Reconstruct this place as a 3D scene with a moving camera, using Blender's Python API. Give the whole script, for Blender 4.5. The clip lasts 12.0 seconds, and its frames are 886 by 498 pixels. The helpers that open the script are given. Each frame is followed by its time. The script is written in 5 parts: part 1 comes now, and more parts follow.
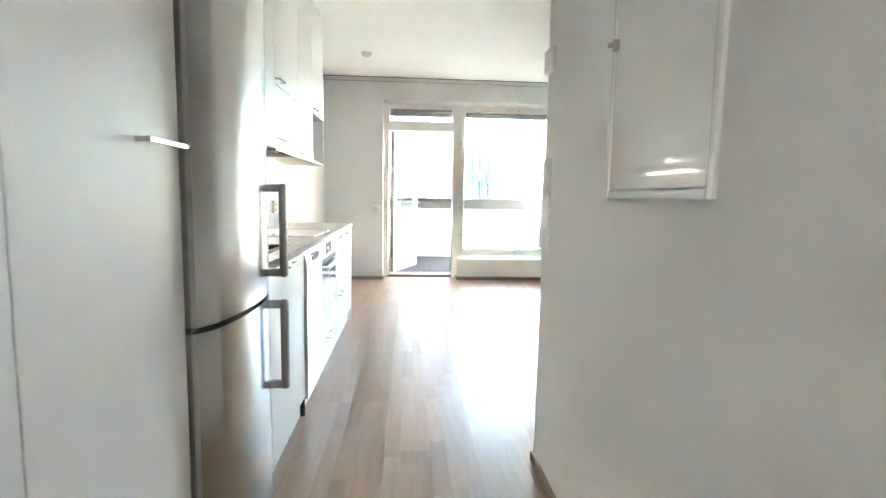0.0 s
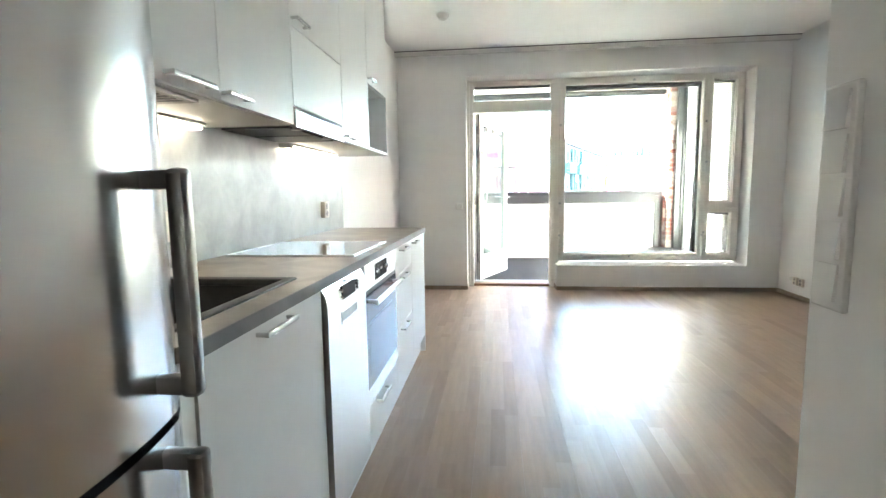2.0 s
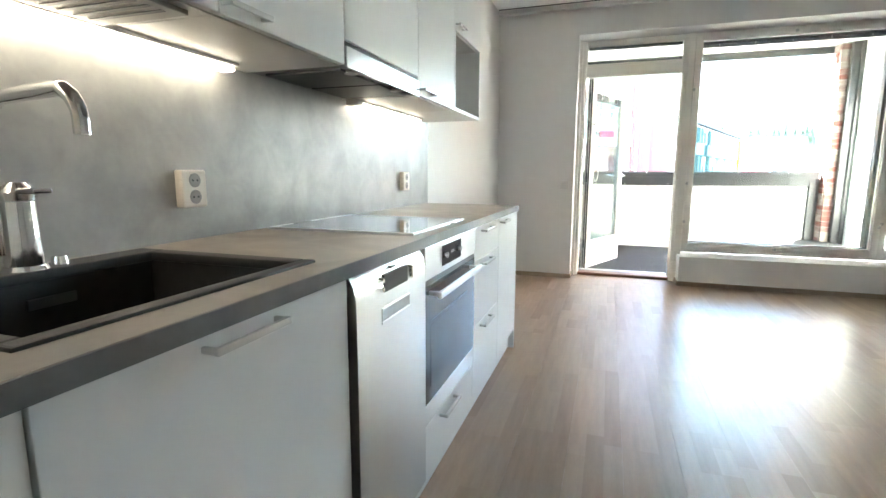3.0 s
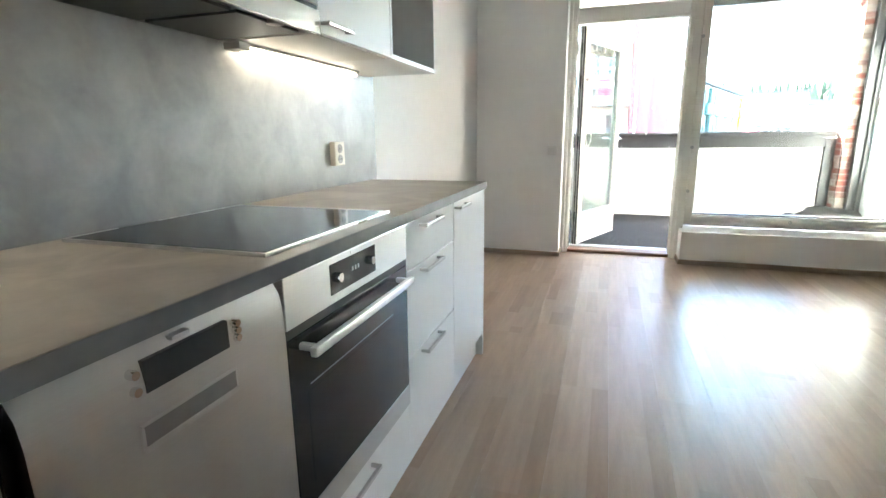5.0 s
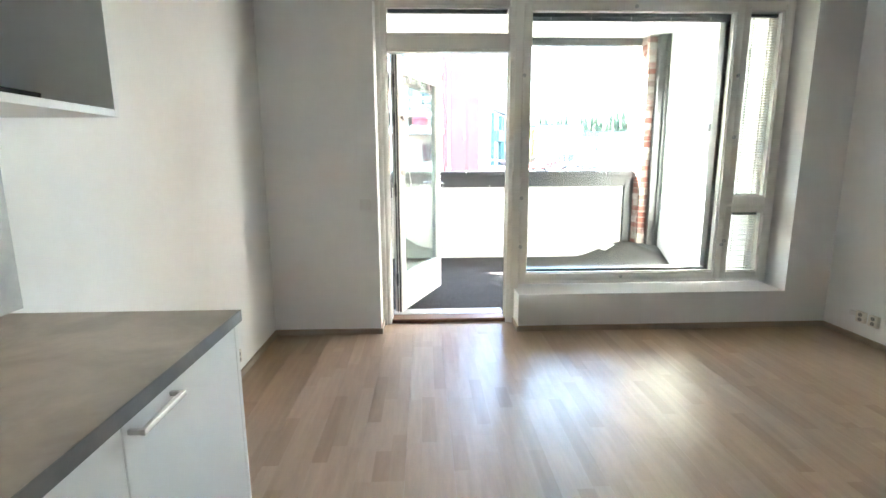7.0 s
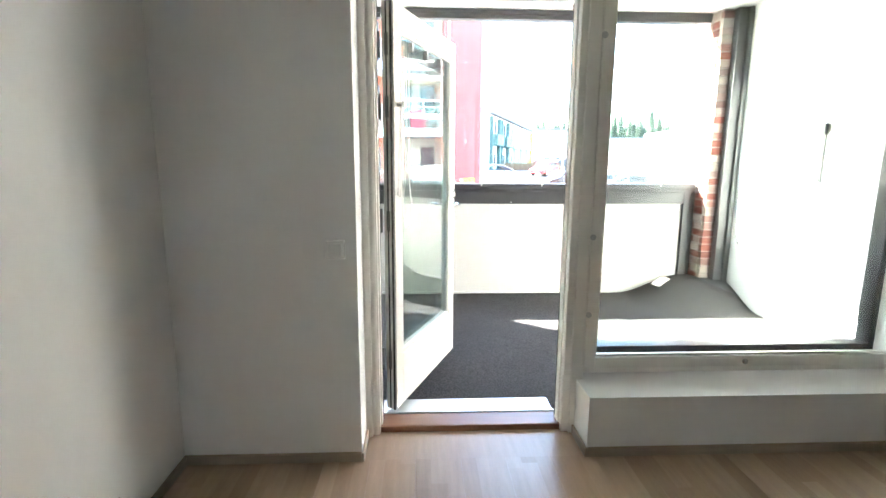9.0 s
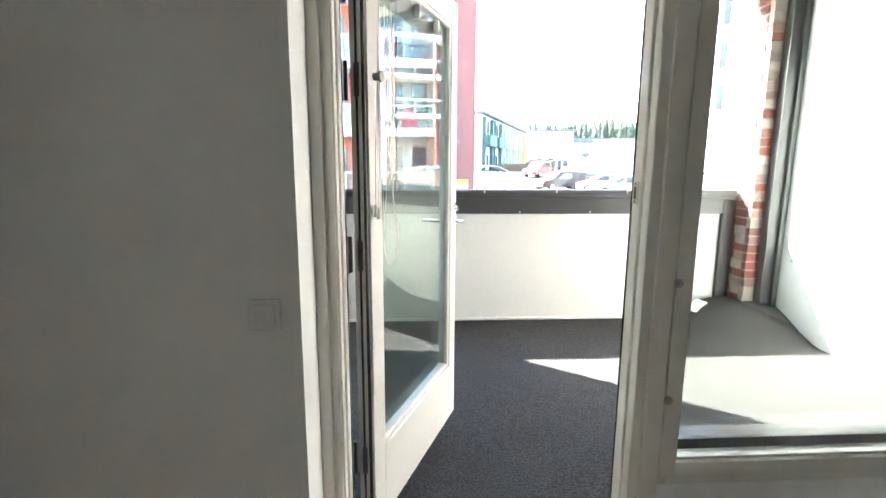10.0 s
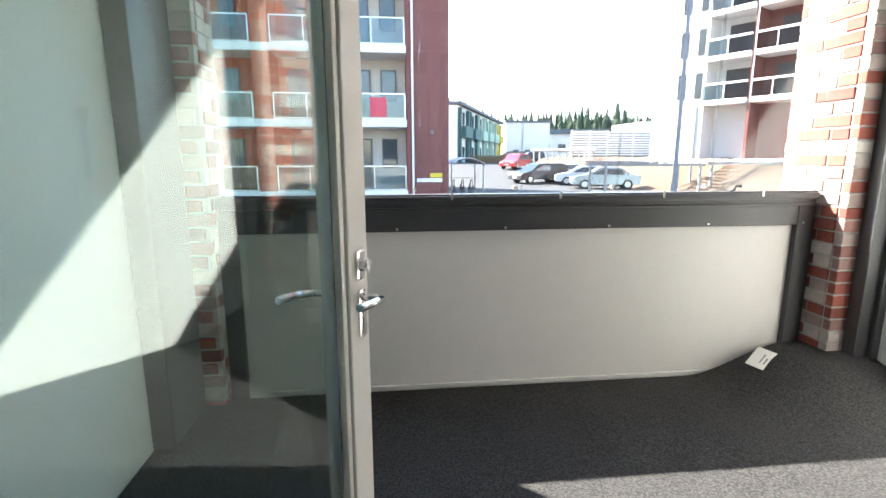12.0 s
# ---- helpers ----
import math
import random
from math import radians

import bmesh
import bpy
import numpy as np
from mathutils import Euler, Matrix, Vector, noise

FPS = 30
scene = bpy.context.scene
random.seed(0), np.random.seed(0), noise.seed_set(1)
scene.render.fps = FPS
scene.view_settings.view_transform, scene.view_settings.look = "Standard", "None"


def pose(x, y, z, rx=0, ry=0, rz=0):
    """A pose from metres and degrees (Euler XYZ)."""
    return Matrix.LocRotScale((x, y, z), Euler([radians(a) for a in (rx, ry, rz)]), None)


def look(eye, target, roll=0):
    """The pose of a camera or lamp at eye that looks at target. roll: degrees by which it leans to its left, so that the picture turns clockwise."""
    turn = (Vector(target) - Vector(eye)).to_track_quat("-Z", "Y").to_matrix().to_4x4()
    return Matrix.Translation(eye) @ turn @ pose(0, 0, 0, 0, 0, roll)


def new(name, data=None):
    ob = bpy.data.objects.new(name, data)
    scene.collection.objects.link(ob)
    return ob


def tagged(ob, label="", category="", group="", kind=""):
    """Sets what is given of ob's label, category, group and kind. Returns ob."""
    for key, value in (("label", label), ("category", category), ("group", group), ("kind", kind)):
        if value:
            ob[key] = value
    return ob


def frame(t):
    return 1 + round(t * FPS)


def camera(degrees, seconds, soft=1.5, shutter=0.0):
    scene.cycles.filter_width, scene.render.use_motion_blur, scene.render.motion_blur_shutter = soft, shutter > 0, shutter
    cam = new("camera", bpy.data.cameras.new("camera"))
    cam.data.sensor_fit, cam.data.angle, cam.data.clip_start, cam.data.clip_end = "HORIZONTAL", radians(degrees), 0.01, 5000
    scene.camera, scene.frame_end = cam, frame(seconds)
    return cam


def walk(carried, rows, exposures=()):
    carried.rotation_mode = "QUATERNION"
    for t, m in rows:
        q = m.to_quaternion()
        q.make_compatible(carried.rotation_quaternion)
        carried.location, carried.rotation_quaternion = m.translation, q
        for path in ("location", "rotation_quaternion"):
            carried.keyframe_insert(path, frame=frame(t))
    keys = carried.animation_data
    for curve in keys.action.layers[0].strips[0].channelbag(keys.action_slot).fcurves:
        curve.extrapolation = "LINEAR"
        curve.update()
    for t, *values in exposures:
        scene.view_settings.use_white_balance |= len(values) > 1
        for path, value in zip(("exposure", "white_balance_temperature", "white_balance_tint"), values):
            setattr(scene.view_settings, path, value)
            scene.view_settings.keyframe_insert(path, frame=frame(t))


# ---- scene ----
cam = camera(84.0, 12.0)

PATH = [
    (0, (0.338, 0.183, 1.147), (0.483, 2.167, 0.939), 1.0),
    (0.5, (0.386, 0.471, 1.137), (0.528, 2.454, 0.919), 0.3),
    (1, (0.408, 0.742, 1.144), (0.534, 2.726, 0.923), 0.4),
    (1.5, (0.366, 1.03, 1.154), (0.439, 3.017, 0.934), 0.1),
    (2, (0.342, 1.267, 1.147), (0.126, 3.242, 0.918), -0.8),
    (2.5, (0.345, 1.538, 1.12), (-0.194, 3.448, 0.873), -0.9),
    (3, (0.348, 1.739, 1.089), (-0.278, 3.614, 0.786), 0.2),
    (3.2, (0.322, 1.817, 1.094), (-0.32, 3.685, 0.781), 0.0),
    (4.8, (0.374, 2.305, 1.096), (-0.384, 4.104, 0.658), -1.1),
    (5, (0.381, 2.386, 1.118), (-0.228, 4.238, 0.67), -0.6),
    (5.5, (0.34, 2.599, 1.191), (0.147, 4.548, 0.788), 0.5),
    (6, (0.326, 2.819, 1.23), (0.341, 4.785, 0.862), -0.5),
    (6.5, (0.359, 3.111, 1.277), (0.416, 5.078, 0.919), -0.3),
    (7, (0.341, 3.432, 1.303), (0.412, 5.398, 0.941), -0.3),
    (7.2, (0.334, 3.566, 1.322), (0.435, 5.531, 0.959), -0.1),
    (8.8, (0.264, 4.776, 1.356), (0.36, 6.743, 1.005), 0.7),
    (9, (0.273, 4.937, 1.346), (0.361, 6.904, 0.998), 0.3),
    (9.5, (0.276, 5.352, 1.337), (0.352, 7.32, 0.992), 1.2),
    (10, (0.282, 5.794, 1.355), (0.402, 7.760, 1.010), 0.35),
    (10.5, (0.347, 6.235, 1.354), (0.504, 8.198, 1.008), 0.45),
    (11, (0.426, 6.583, 1.362), (0.613, 8.543, 1.012), 0.45),
    (11.5, (0.488, 6.958, 1.362), (0.797, 8.9, 0.997), 0.5),
    (12, (0.545, 7.243, 1.348), (0.754, 9.196, 0.974), -0.1),
]
EXPOSURES = [(0.0, 6.88), (1.0, 6.6), (1.5, 6.4), (2.0, 6.28), (2.5, 6.07), (5.0, 5.93), (7.0, 5.8), (9.0, 5.3), (10.0, 4.75), (10.5, 4.38), (11.0, 3.78), (11.5, 3.6), (12.0, 3.12)]
walk(cam, [(t, look(eye, target, roll)) for t, eye, target, roll in PATH], EXPOSURES)

# ---- light ----
SUN_FROM = Vector((-0.992, 0.784, 1.0))
world = bpy.data.worlds.new("sky")
scene.world = world
world.use_nodes = True
wn = world.node_tree
sky = wn.nodes.new("ShaderNodeTexSky")
sky.sky_type, sky.sun_disc = "NISHITA", False
sky.sun_elevation, sky.sun_rotation = radians(38.3), radians(-51.7)
wn.links.new(sky.outputs["Color"], wn.nodes["Background"].inputs["Color"])
wn.nodes["Background"].inputs["Strength"].default_value = 0.13
sun = new("sun", bpy.data.lights.new("sun", "SUN"))
sun.data.energy, sun.data.angle, sun.data.color = 4.0, radians(0.5), (1.0, 0.95, 0.88)
sun.matrix_world = look(SUN_FROM * 40, (0, 0, 0))


# ---- materials ----
def mat(name, color, rough=0.5, metal=0.0, vary=0.06, scale=6.0, bump=0.0, bump_scale=60.0, coat=0.0, stretch=None, spec=0.5):
    """A surface with tone variation at two sizes, uneven gloss and fine relief."""
    m = bpy.data.materials.new(name)
    m.use_nodes = True
    n, lk = m.node_tree.nodes, m.node_tree.links
    b = n["Principled BSDF"]
    co = n.new("ShaderNodeTexCoord")
    mp = n.new("ShaderNodeMapping")
    lk.new(co.outputs["Object"], mp.inputs["Vector"])
    if stretch:
        mp.inputs["Scale"].default_value = stretch
    big, small = n.new("ShaderNodeTexNoise"), n.new("ShaderNodeTexNoise")
    big.inputs["Scale"].default_value, small.inputs["Scale"].default_value = scale, scale * 9
    big.inputs["Detail"].default_value = 5
    for t in (big, small):
        lk.new(mp.outputs["Vector"], t.inputs["Vector"])
    add = n.new("ShaderNodeMath")
    add.operation = "MULTIPLY_ADD"
    lk.new(small.outputs["Fac"], add.inputs[0])
    add.inputs[1].default_value = 0.5
    lk.new(big.outputs["Fac"], add.inputs[2])
    rng = n.new("ShaderNodeMapRange")
    rng.inputs["From Min"].default_value, rng.inputs["From Max"].default_value = 0.45, 1.05
    rng.inputs["To Min"].default_value, rng.inputs["To Max"].default_value = 1 - vary, 1 + vary
    lk.new(add.outputs[0], rng.inputs["Value"])
    hsv = n.new("ShaderNodeHueSaturation")
    hsv.inputs["Color"].default_value = (*color, 1)
    lk.new(rng.outputs["Result"], hsv.inputs["Value"])
    lk.new(hsv.outputs["Color"], b.inputs["Base Color"])
    rr = n.new("ShaderNodeMapRange")
    rr.inputs["From Min"].default_value, rr.inputs["From Max"].default_value = 0.0, 1.0
    rr.inputs["To Min"].default_value, rr.inputs["To Max"].default_value = max(rough * 0.88, 0.01), min(rough * 1.12, 1)
    gloss = n.new("ShaderNodeTexNoise")
    gloss.inputs["Scale"].default_value = 3.0
    lk.new(co.outputs["Object"], gloss.inputs["Vector"])
    lk.new(gloss.outputs["Fac"], rr.inputs["Value"])
    lk.new(rr.outputs["Result"], b.inputs["Roughness"])
    b.inputs["Metallic"].default_value = metal
    b.inputs["Specular IOR Level"].default_value = spec
    b.inputs["Coat Weight"].default_value = coat
    if bump:
        bn, bt = n.new("ShaderNodeBump"), n.new("ShaderNodeTexNoise")
        bt.inputs["Scale"].default_value, bt.inputs["Detail"].default_value = bump_scale, 4
        lk.new(mp.outputs["Vector"], bt.inputs["Vector"])
        lk.new(bt.outputs["Fac"], bn.inputs["Height"])
        bn.inputs["Strength"].default_value, bn.inputs["Distance"].default_value = bump, 0.004
        lk.new(bn.outputs["Normal"], b.inputs["Normal"])
    return m


def mat_tones(name, tones, rough, per_island=True, grain=None, bump=0.0, vary=0.12, scale=10.0, spec=0.5):
    """Like mat, but each piece takes its own tone from a row of tones."""
    m = mat(name, (0.5, 0.5, 0.5), rough, vary=vary, scale=scale, bump=bump, stretch=grain, spec=spec)
    n, lk = m.node_tree.nodes, m.node_tree.links
    hsv = next(x for x in n if x.type == "HUE_SAT")
    ramp = n.new("ShaderNodeValToRGB")
    while len(ramp.color_ramp.elements) < len(tones):
        ramp.color_ramp.elements.new(0.5)
    for i, c in enumerate(tones):
        e = ramp.color_ramp.elements[i]
        e.position, e.color = i / (len(tones) - 1), (*c, 1)
    if per_island:
        g = n.new("ShaderNodeNewGeometry")
        lk.new(g.outputs["Random Per Island"], ramp.inputs["Fac"])
    else:
        g = n.new("ShaderNodeObjectInfo")
        lk.new(g.outputs["Random"], ramp.inputs["Fac"])
    lk.new(ramp.outputs["Color"], hsv.inputs["Color"])
    return m


def mat_concrete(name, a, b, rough):
    """Cloudy concrete-look laminate: two tones in soft trowelled patches."""
    m = mat(name, a, rough, vary=0.1, scale=5, bump=0.04, bump_scale=90)
    n, lk = m.node_tree.nodes, m.node_tree.links
    hsv = next(x for x in n if x.type == "HUE_SAT")
    t, ramp = n.new("ShaderNodeTexNoise"), n.new("ShaderNodeValToRGB")
    co = n.new("ShaderNodeTexCoord")
    lk.new(co.outputs["Object"], t.inputs["Vector"])
    t.inputs["Scale"].default_value, t.inputs["Detail"].default_value, t.inputs["Distortion"].default_value = 4.0, 7, 1.2
    ramp.color_ramp.elements[0].position, ramp.color_ramp.elements[1].position = 0.38, 0.64
    ramp.color_ramp.elements[0].color, ramp.color_ramp.elements[1].color = (*a, 1), (*b, 1)
    lk.new(t.outputs["Fac"], ramp.inputs["Fac"])
    lk.new(ramp.outputs["Color"], hsv.inputs["Color"])
    return m


def mat_glass(name, tint=(0.96, 0.98, 0.97), ior=1.5):
    """Clear pane: lets light straight through and mirrors by Fresnel."""
    m = bpy.data.materials.new(name)
    m.use_nodes = True
    n, lk = m.node_tree.nodes, m.node_tree.links
    n.remove(n["Principled BSDF"])
    tr, gl, lw, mx, pw, ml = (n.new("ShaderNode" + k) for k in ("BsdfTransparent", "BsdfGlossy", "LayerWeight", "MixShader", "Math", "Math"))
    tr.inputs["Color"].default_value = (*tint, 1)
    gl.inputs["Roughness"].default_value = 0.0
    f0 = ((ior - 1) / (ior + 1)) ** 2
    lw.inputs["Blend"].default_value = 0.5
    pw.operation, ml.operation = "POWER", "MULTIPLY_ADD"
    pw.inputs[1].default_value, ml.inputs[1].default_value, ml.inputs[2].default_value = 5.0, 1 - f0, f0
    lk.new(lw.outputs["Facing"], pw.inputs[0])
    lk.new(pw.outputs[0], ml.inputs[0])
    lk.new(ml.outputs[0], mx.inputs["Fac"])
    lk.new(tr.outputs["BSDF"], mx.inputs[1])
    lk.new(gl.outputs["BSDF"], mx.inputs[2])
    lk.new(mx.outputs["Shader"], n["Material Output"].inputs["Surface"])
    return m


def mat_light(name, color, strength):
    m = bpy.data.materials.new(name)
    m.use_nodes = True
    b = m.node_tree.nodes["Principled BSDF"]
    b.inputs["Emission Color"].default_value, b.inputs["Emission Strength"].default_value = (*color, 1), strength
    return m


M_WALL = mat("wall_paint", (0.86, 0.855, 0.84), 0.65, vary=0.025, scale=1.5, bump=0.10, bump_scale=160)
M_CEIL = mat("ceiling_paint", (0.87, 0.87, 0.86), 0.8, vary=0.03, scale=1.5, bump=0.15, bump_scale=90)
M_FRONT = mat("cabinet_front", (0.82, 0.825, 0.815), 0.42, vary=0.02, scale=2.0, bump=0.02, bump_scale=200)
M_CARCASS = mat("cabinet_board", (0.74, 0.73, 0.70), 0.45, vary=0.03)
M_PAINT = mat("frame_paint", (0.88, 0.855, 0.80), 0.35, vary=0.015, scale=4, bump=0.03, bump_scale=80)


def mat_brushed(name, color, rough):
    """Vertically brushed steel: highlights drawn out across the grain."""
    m = mat(name, color, rough, 1.0, vary=0.03, scale=14, stretch=(1, 1, 30))
    n, lk = m.node_tree.nodes, m.node_tree.links
    tan = n.new("ShaderNodeTangent")
    tan.direction_type, tan.axis = "RADIAL", "Z"
    b = n["Principled BSDF"]
    lk.new(tan.outputs["Tangent"], b.inputs["Tangent"])
    b.inputs["Anisotropic"].default_value, b.inputs["Anisotropic Rotation"].default_value = 0.55, 0.25
    return m


M_STEEL = mat_brushed("brushed_steel", (0.54, 0.54, 0.535), 0.20)
M_SATIN = mat_brushed("satin_steel", (0.57, 0.565, 0.55), 0.29)
M_STEELD = mat("dark_steel", (0.16, 0.16, 0.16), 0.4, 0.8, vary=0.1)
M_CHROME = mat("chrome", (0.78, 0.78, 0.78), 0.10, 1.0, vary=0.02)
# metal darkened so its colour carries the shadow on handles and grip
M_GRIP = mat("shade_darkened_metal", (0.30, 0.30, 0.295), 0.3, 1.0, vary=0.05)
M_NICKEL = mat("satin_nickel", (0.58, 0.58, 0.57), 0.28, 1.0, vary=0.05)
M_TOP = mat_concrete("worktop_laminate", (0.31, 0.27, 0.22), (0.42, 0.375, 0.31), 0.38)
M_TOPEDGE = mat_concrete("worktop_edge", (0.15, 0.145, 0.14), (0.20, 0.195, 0.185), 0.45)
M_SPLASH = mat_concrete("backsplash_laminate", (0.30, 0.31, 0.305), (0.385, 0.395, 0.385), 0.36)
for nd in M_SPLASH.node_tree.nodes:
    if nd.type == "TEX_NOISE" and nd.inputs["Distortion"].default_value > 1:
        nd.inputs["Scale"].default_value, nd.inputs["Distortion"].default_value = 7.0, 0.5
M_BLACKGLASS = mat("black_glass", (0.014, 0.014, 0.015), 0.12, vary=0.1, spec=0.24)
M_HOB = mat("hob_glass", (0.03, 0.027, 0.025), 0.06, vary=0.1, spec=0.45)
M_SINK = mat("black_composite", (0.034, 0.033, 0.032), 0.5, vary=0.2, scale=40, bump=0.08, bump_scale=300)
M_BLACK = mat("black_plastic", (0.02, 0.02, 0.02), 0.45, vary=0.15)
M_DARK = mat("charcoal_powder_coat", (0.058, 0.059, 0.062), 0.38, vary=0.12, scale=8)
M_PLASTIC = mat("white_plastic", (0.82, 0.81, 0.785), 0.25, vary=0.02)
M_PLASTICD = mat("grey_plastic", (0.42, 0.40, 0.37), 0.4, vary=0.04)
M_OUTLET = mat("outlet_grey", (0.32, 0.30, 0.28), 0.45, vary=0.05)
M_CREAM = mat("cream_plastic", (0.76, 0.71, 0.63), 0.35, vary=0.02)
M_ENAMEL = mat("white_enamel", (0.86, 0.855, 0.835), 0.035, vary=0.015)
M_LED = mat_light("led_diffuser", (1.0, 0.87, 0.68), 0.24)
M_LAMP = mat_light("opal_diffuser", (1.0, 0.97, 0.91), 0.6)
M_FLOOR = mat_tones("oak_parquet", [(0.37, 0.25, 0.168), (0.425, 0.298, 0.206), (0.45, 0.32, 0.224), (0.40, 0.276, 0.187), (0.48, 0.347, 0.25)],
                    0.33, grain=(6, 0.6, 1), bump=0.0, vary=0.11, scale=6, spec=0.45)
M_BASE = mat("baseboard_oak", (0.36, 0.29, 0.22), 0.5, vary=0.12, scale=4, stretch=(1, 6, 12))
M_THRESH = mat("threshold_wood", (0.24, 0.115, 0.06), 0.35, vary=0.15, scale=5, stretch=(1, 12, 12))
M_ALU = mat("aluminium", (0.62, 0.62, 0.61), 0.35, 1.0, vary=0.06)
M_GLASS = mat_glass("window_glass")
M_GLASSD = mat_glass("door_glass", (0.88, 0.93, 0.91), 1.62)
M_GLASSB = mat_glass("balcony_glass", (0.955, 0.97, 0.965))
M_BLIND = mat("blind_slat", (0.52, 0.53, 0.54), 0.4, 0.3, vary=0.05)
M_BLINDD = mat("blind_slat_dark", (0.16, 0.165, 0.17), 0.45, 0.3, vary=0.1)
M_CARPET = mat_concrete("charcoal_felt", (0.046, 0.046, 0.047), (0.125, 0.123, 0.12), 0.95)
for nd in M_CARPET.node_tree.nodes:
    if nd.type == "TEX_NOISE" and nd.inputs["Distortion"].default_value > 1:
        nd.inputs["Scale"].default_value, nd.inputs["Detail"].default_value, nd.inputs["Distortion"].default_value = 105.0, 4, 0.0
    if nd.type == "BUMP":
        nd.inputs["Strength"].default_value = 1.0
M_PANEL = mat("balcony_panel_white", (0.74, 0.72, 0.69), 0.5, vary=0.03, scale=1.5, bump=0.03)
M_RENDER = mat("balcony_wall_white", (0.80, 0.82, 0.80), 0.6, vary=0.03, scale=1.2, bump=0.08, bump_scale=120)
M_MORTAR = mat("mortar", (0.42, 0.40, 0.37), 0.9, vary=0.15, scale=20, bump=0.3)
M_BRICK = mat_tones("brick", [(0.22, 0.055, 0.04), (0.32, 0.10, 0.07), (0.17, 0.05, 0.04), (0.50, 0.46, 0.42), (0.27, 0.075, 0.055), (0.58, 0.55, 0.51)],
                    0.85, per_island=False, bump=0.4, vary=0.2, scale=14)
M_ASPHALT = mat("asphalt", (0.055, 0.055, 0.057), 0.9, vary=0.25, scale=0.6, bump=0.3, bump_scale=40)
M_GROUND = mat("gravel_ground", (0.19, 0.16, 0.13), 0.95, vary=0.3, scale=0.25, bump=0.4, bump_scale=8)
M_SOIL = mat("bare_soil", (0.105, 0.068, 0.043), 0.95, vary=0.4, scale=0.8, bump=0.6, bump_scale=5)
M_BEIGE = mat("beige_render", (0.46, 0.43, 0.39), 0.7, vary=0.06, scale=0.5)
M_RED = mat("red_cladding", (0.155, 0.042, 0.036), 0.6, vary=0.12, scale=1.0, stretch=(3, 3, 0.4))
M_ORANGE = mat_tones("orange_brick", [(0.40, 0.12, 0.06), (0.46, 0.16, 0.09), (0.36, 0.10, 0.06)], 0.85, vary=0.15, scale=3)
M_WHITEW = mat("white_facade", (0.66, 0.65, 0.635), 0.7, vary=0.06, scale=0.5)
M_SLAB = mat("slab_concrete", (0.62, 0.61, 0.59), 0.8, vary=0.08, scale=1.0)
M_WIN = mat("far_window_glass", (0.06, 0.075, 0.085), 0.05, vary=0.3, scale=0.8, spec=0.8)
M_RAILGLASS = mat_glass("railing_glass", (0.70, 0.78, 0.80), 1.6)
M_GREEN = mat("teal_cladding", (0.028, 0.09, 0.088), 0.6, vary=0.1, scale=0.6)
M_LIME = mat("mint_cladding", (0.30, 0.42, 0.33), 0.6, vary=0.1, scale=0.6)
M_YELLOW = mat("yellow_cladding", (0.60, 0.42, 0.03), 0.6, vary=0.1, scale=0.6)
M_ROOF = mat("roof_felt", (0.10, 0.11, 0.12), 0.8, vary=0.15, scale=0.5)
M_LEAFD = mat("conifer_needles", (0.035, 0.055, 0.03), 0.9, vary=0.4, scale=1.5)
M_TYRE = mat("tyre_rubber", (0.02, 0.02, 0.02), 0.8, vary=0.1)
M_PAPER = mat("paper", (0.75, 0.75, 0.72), 0.6, vary=0.03)
M_BAG = mat("clear_film", (0.62, 0.62, 0.60), 0.12, vary=0.1, scale=20, bump=0.6, bump_scale=40)
M_GREYPOST = mat("galvanised", (0.40, 0.41, 0.43), 0.45, 0.7, vary=0.08)
M_LAMPPOST = mat("blue_grey_paint", (0.15, 0.16, 0.19), 0.4, vary=0.08)
M_CLEAR = mat_glass("clear_rod", (0.9, 0.92, 0.92), 1.45)
M_INK = mat("print_grey", (0.25, 0.25, 0.25), 0.6, vary=0.05)
M_TIMBER = mat("grey_timber", (0.34, 0.32, 0.30), 0.8, vary=0.2, scale=3)
M_SHRUB = mat("bare_shrub", (0.13, 0.10, 0.06), 0.9, vary=0.4, scale=2)


# ---- building helpers ----
def box(bm, x0, x1, y0, y1, z0, z1, r=0.0, seg=2):
    """A block between two corners, its edges rounded by r."""
    c = ((x0 + x1) / 2, (y0 + y1) / 2, (z0 + z1) / 2)
    g = bmesh.ops.create_cube(bm, size=1, matrix=Matrix.Translation(c) @ Matrix.Diagonal((x1 - x0, y1 - y0, z1 - z0, 1)))
    if r:
        edges = list({e for v in g["verts"] for e in v.link_edges})
        bmesh.ops.bevel(bm, geom=edges, offset=r, segments=seg, affect="EDGES", profile=0.5)
        bm.normal_update()
    return bm


def blk(*a, r=0.0, seg=2):
    return box(bmesh.new(), *a, r=r, seg=seg)


def blks(*rows, r=0.0):
    bm = bmesh.new()
    for a in rows:
        box(bm, *a, r=r)
    return bm


def cyl(bm, a, b, r0, r1=None, n=16):
    a, b = Vector(a), Vector(b)
    m = Matrix.Translation((a + b) / 2) @ (b - a).to_track_quat("Z", "Y").to_matrix().to_4x4()
    bmesh.ops.create_cone(bm, cap_ends=True, segments=n, radius1=r0, radius2=r0 if r1 is None else r1, depth=(b - a).length, matrix=m)
    return bm


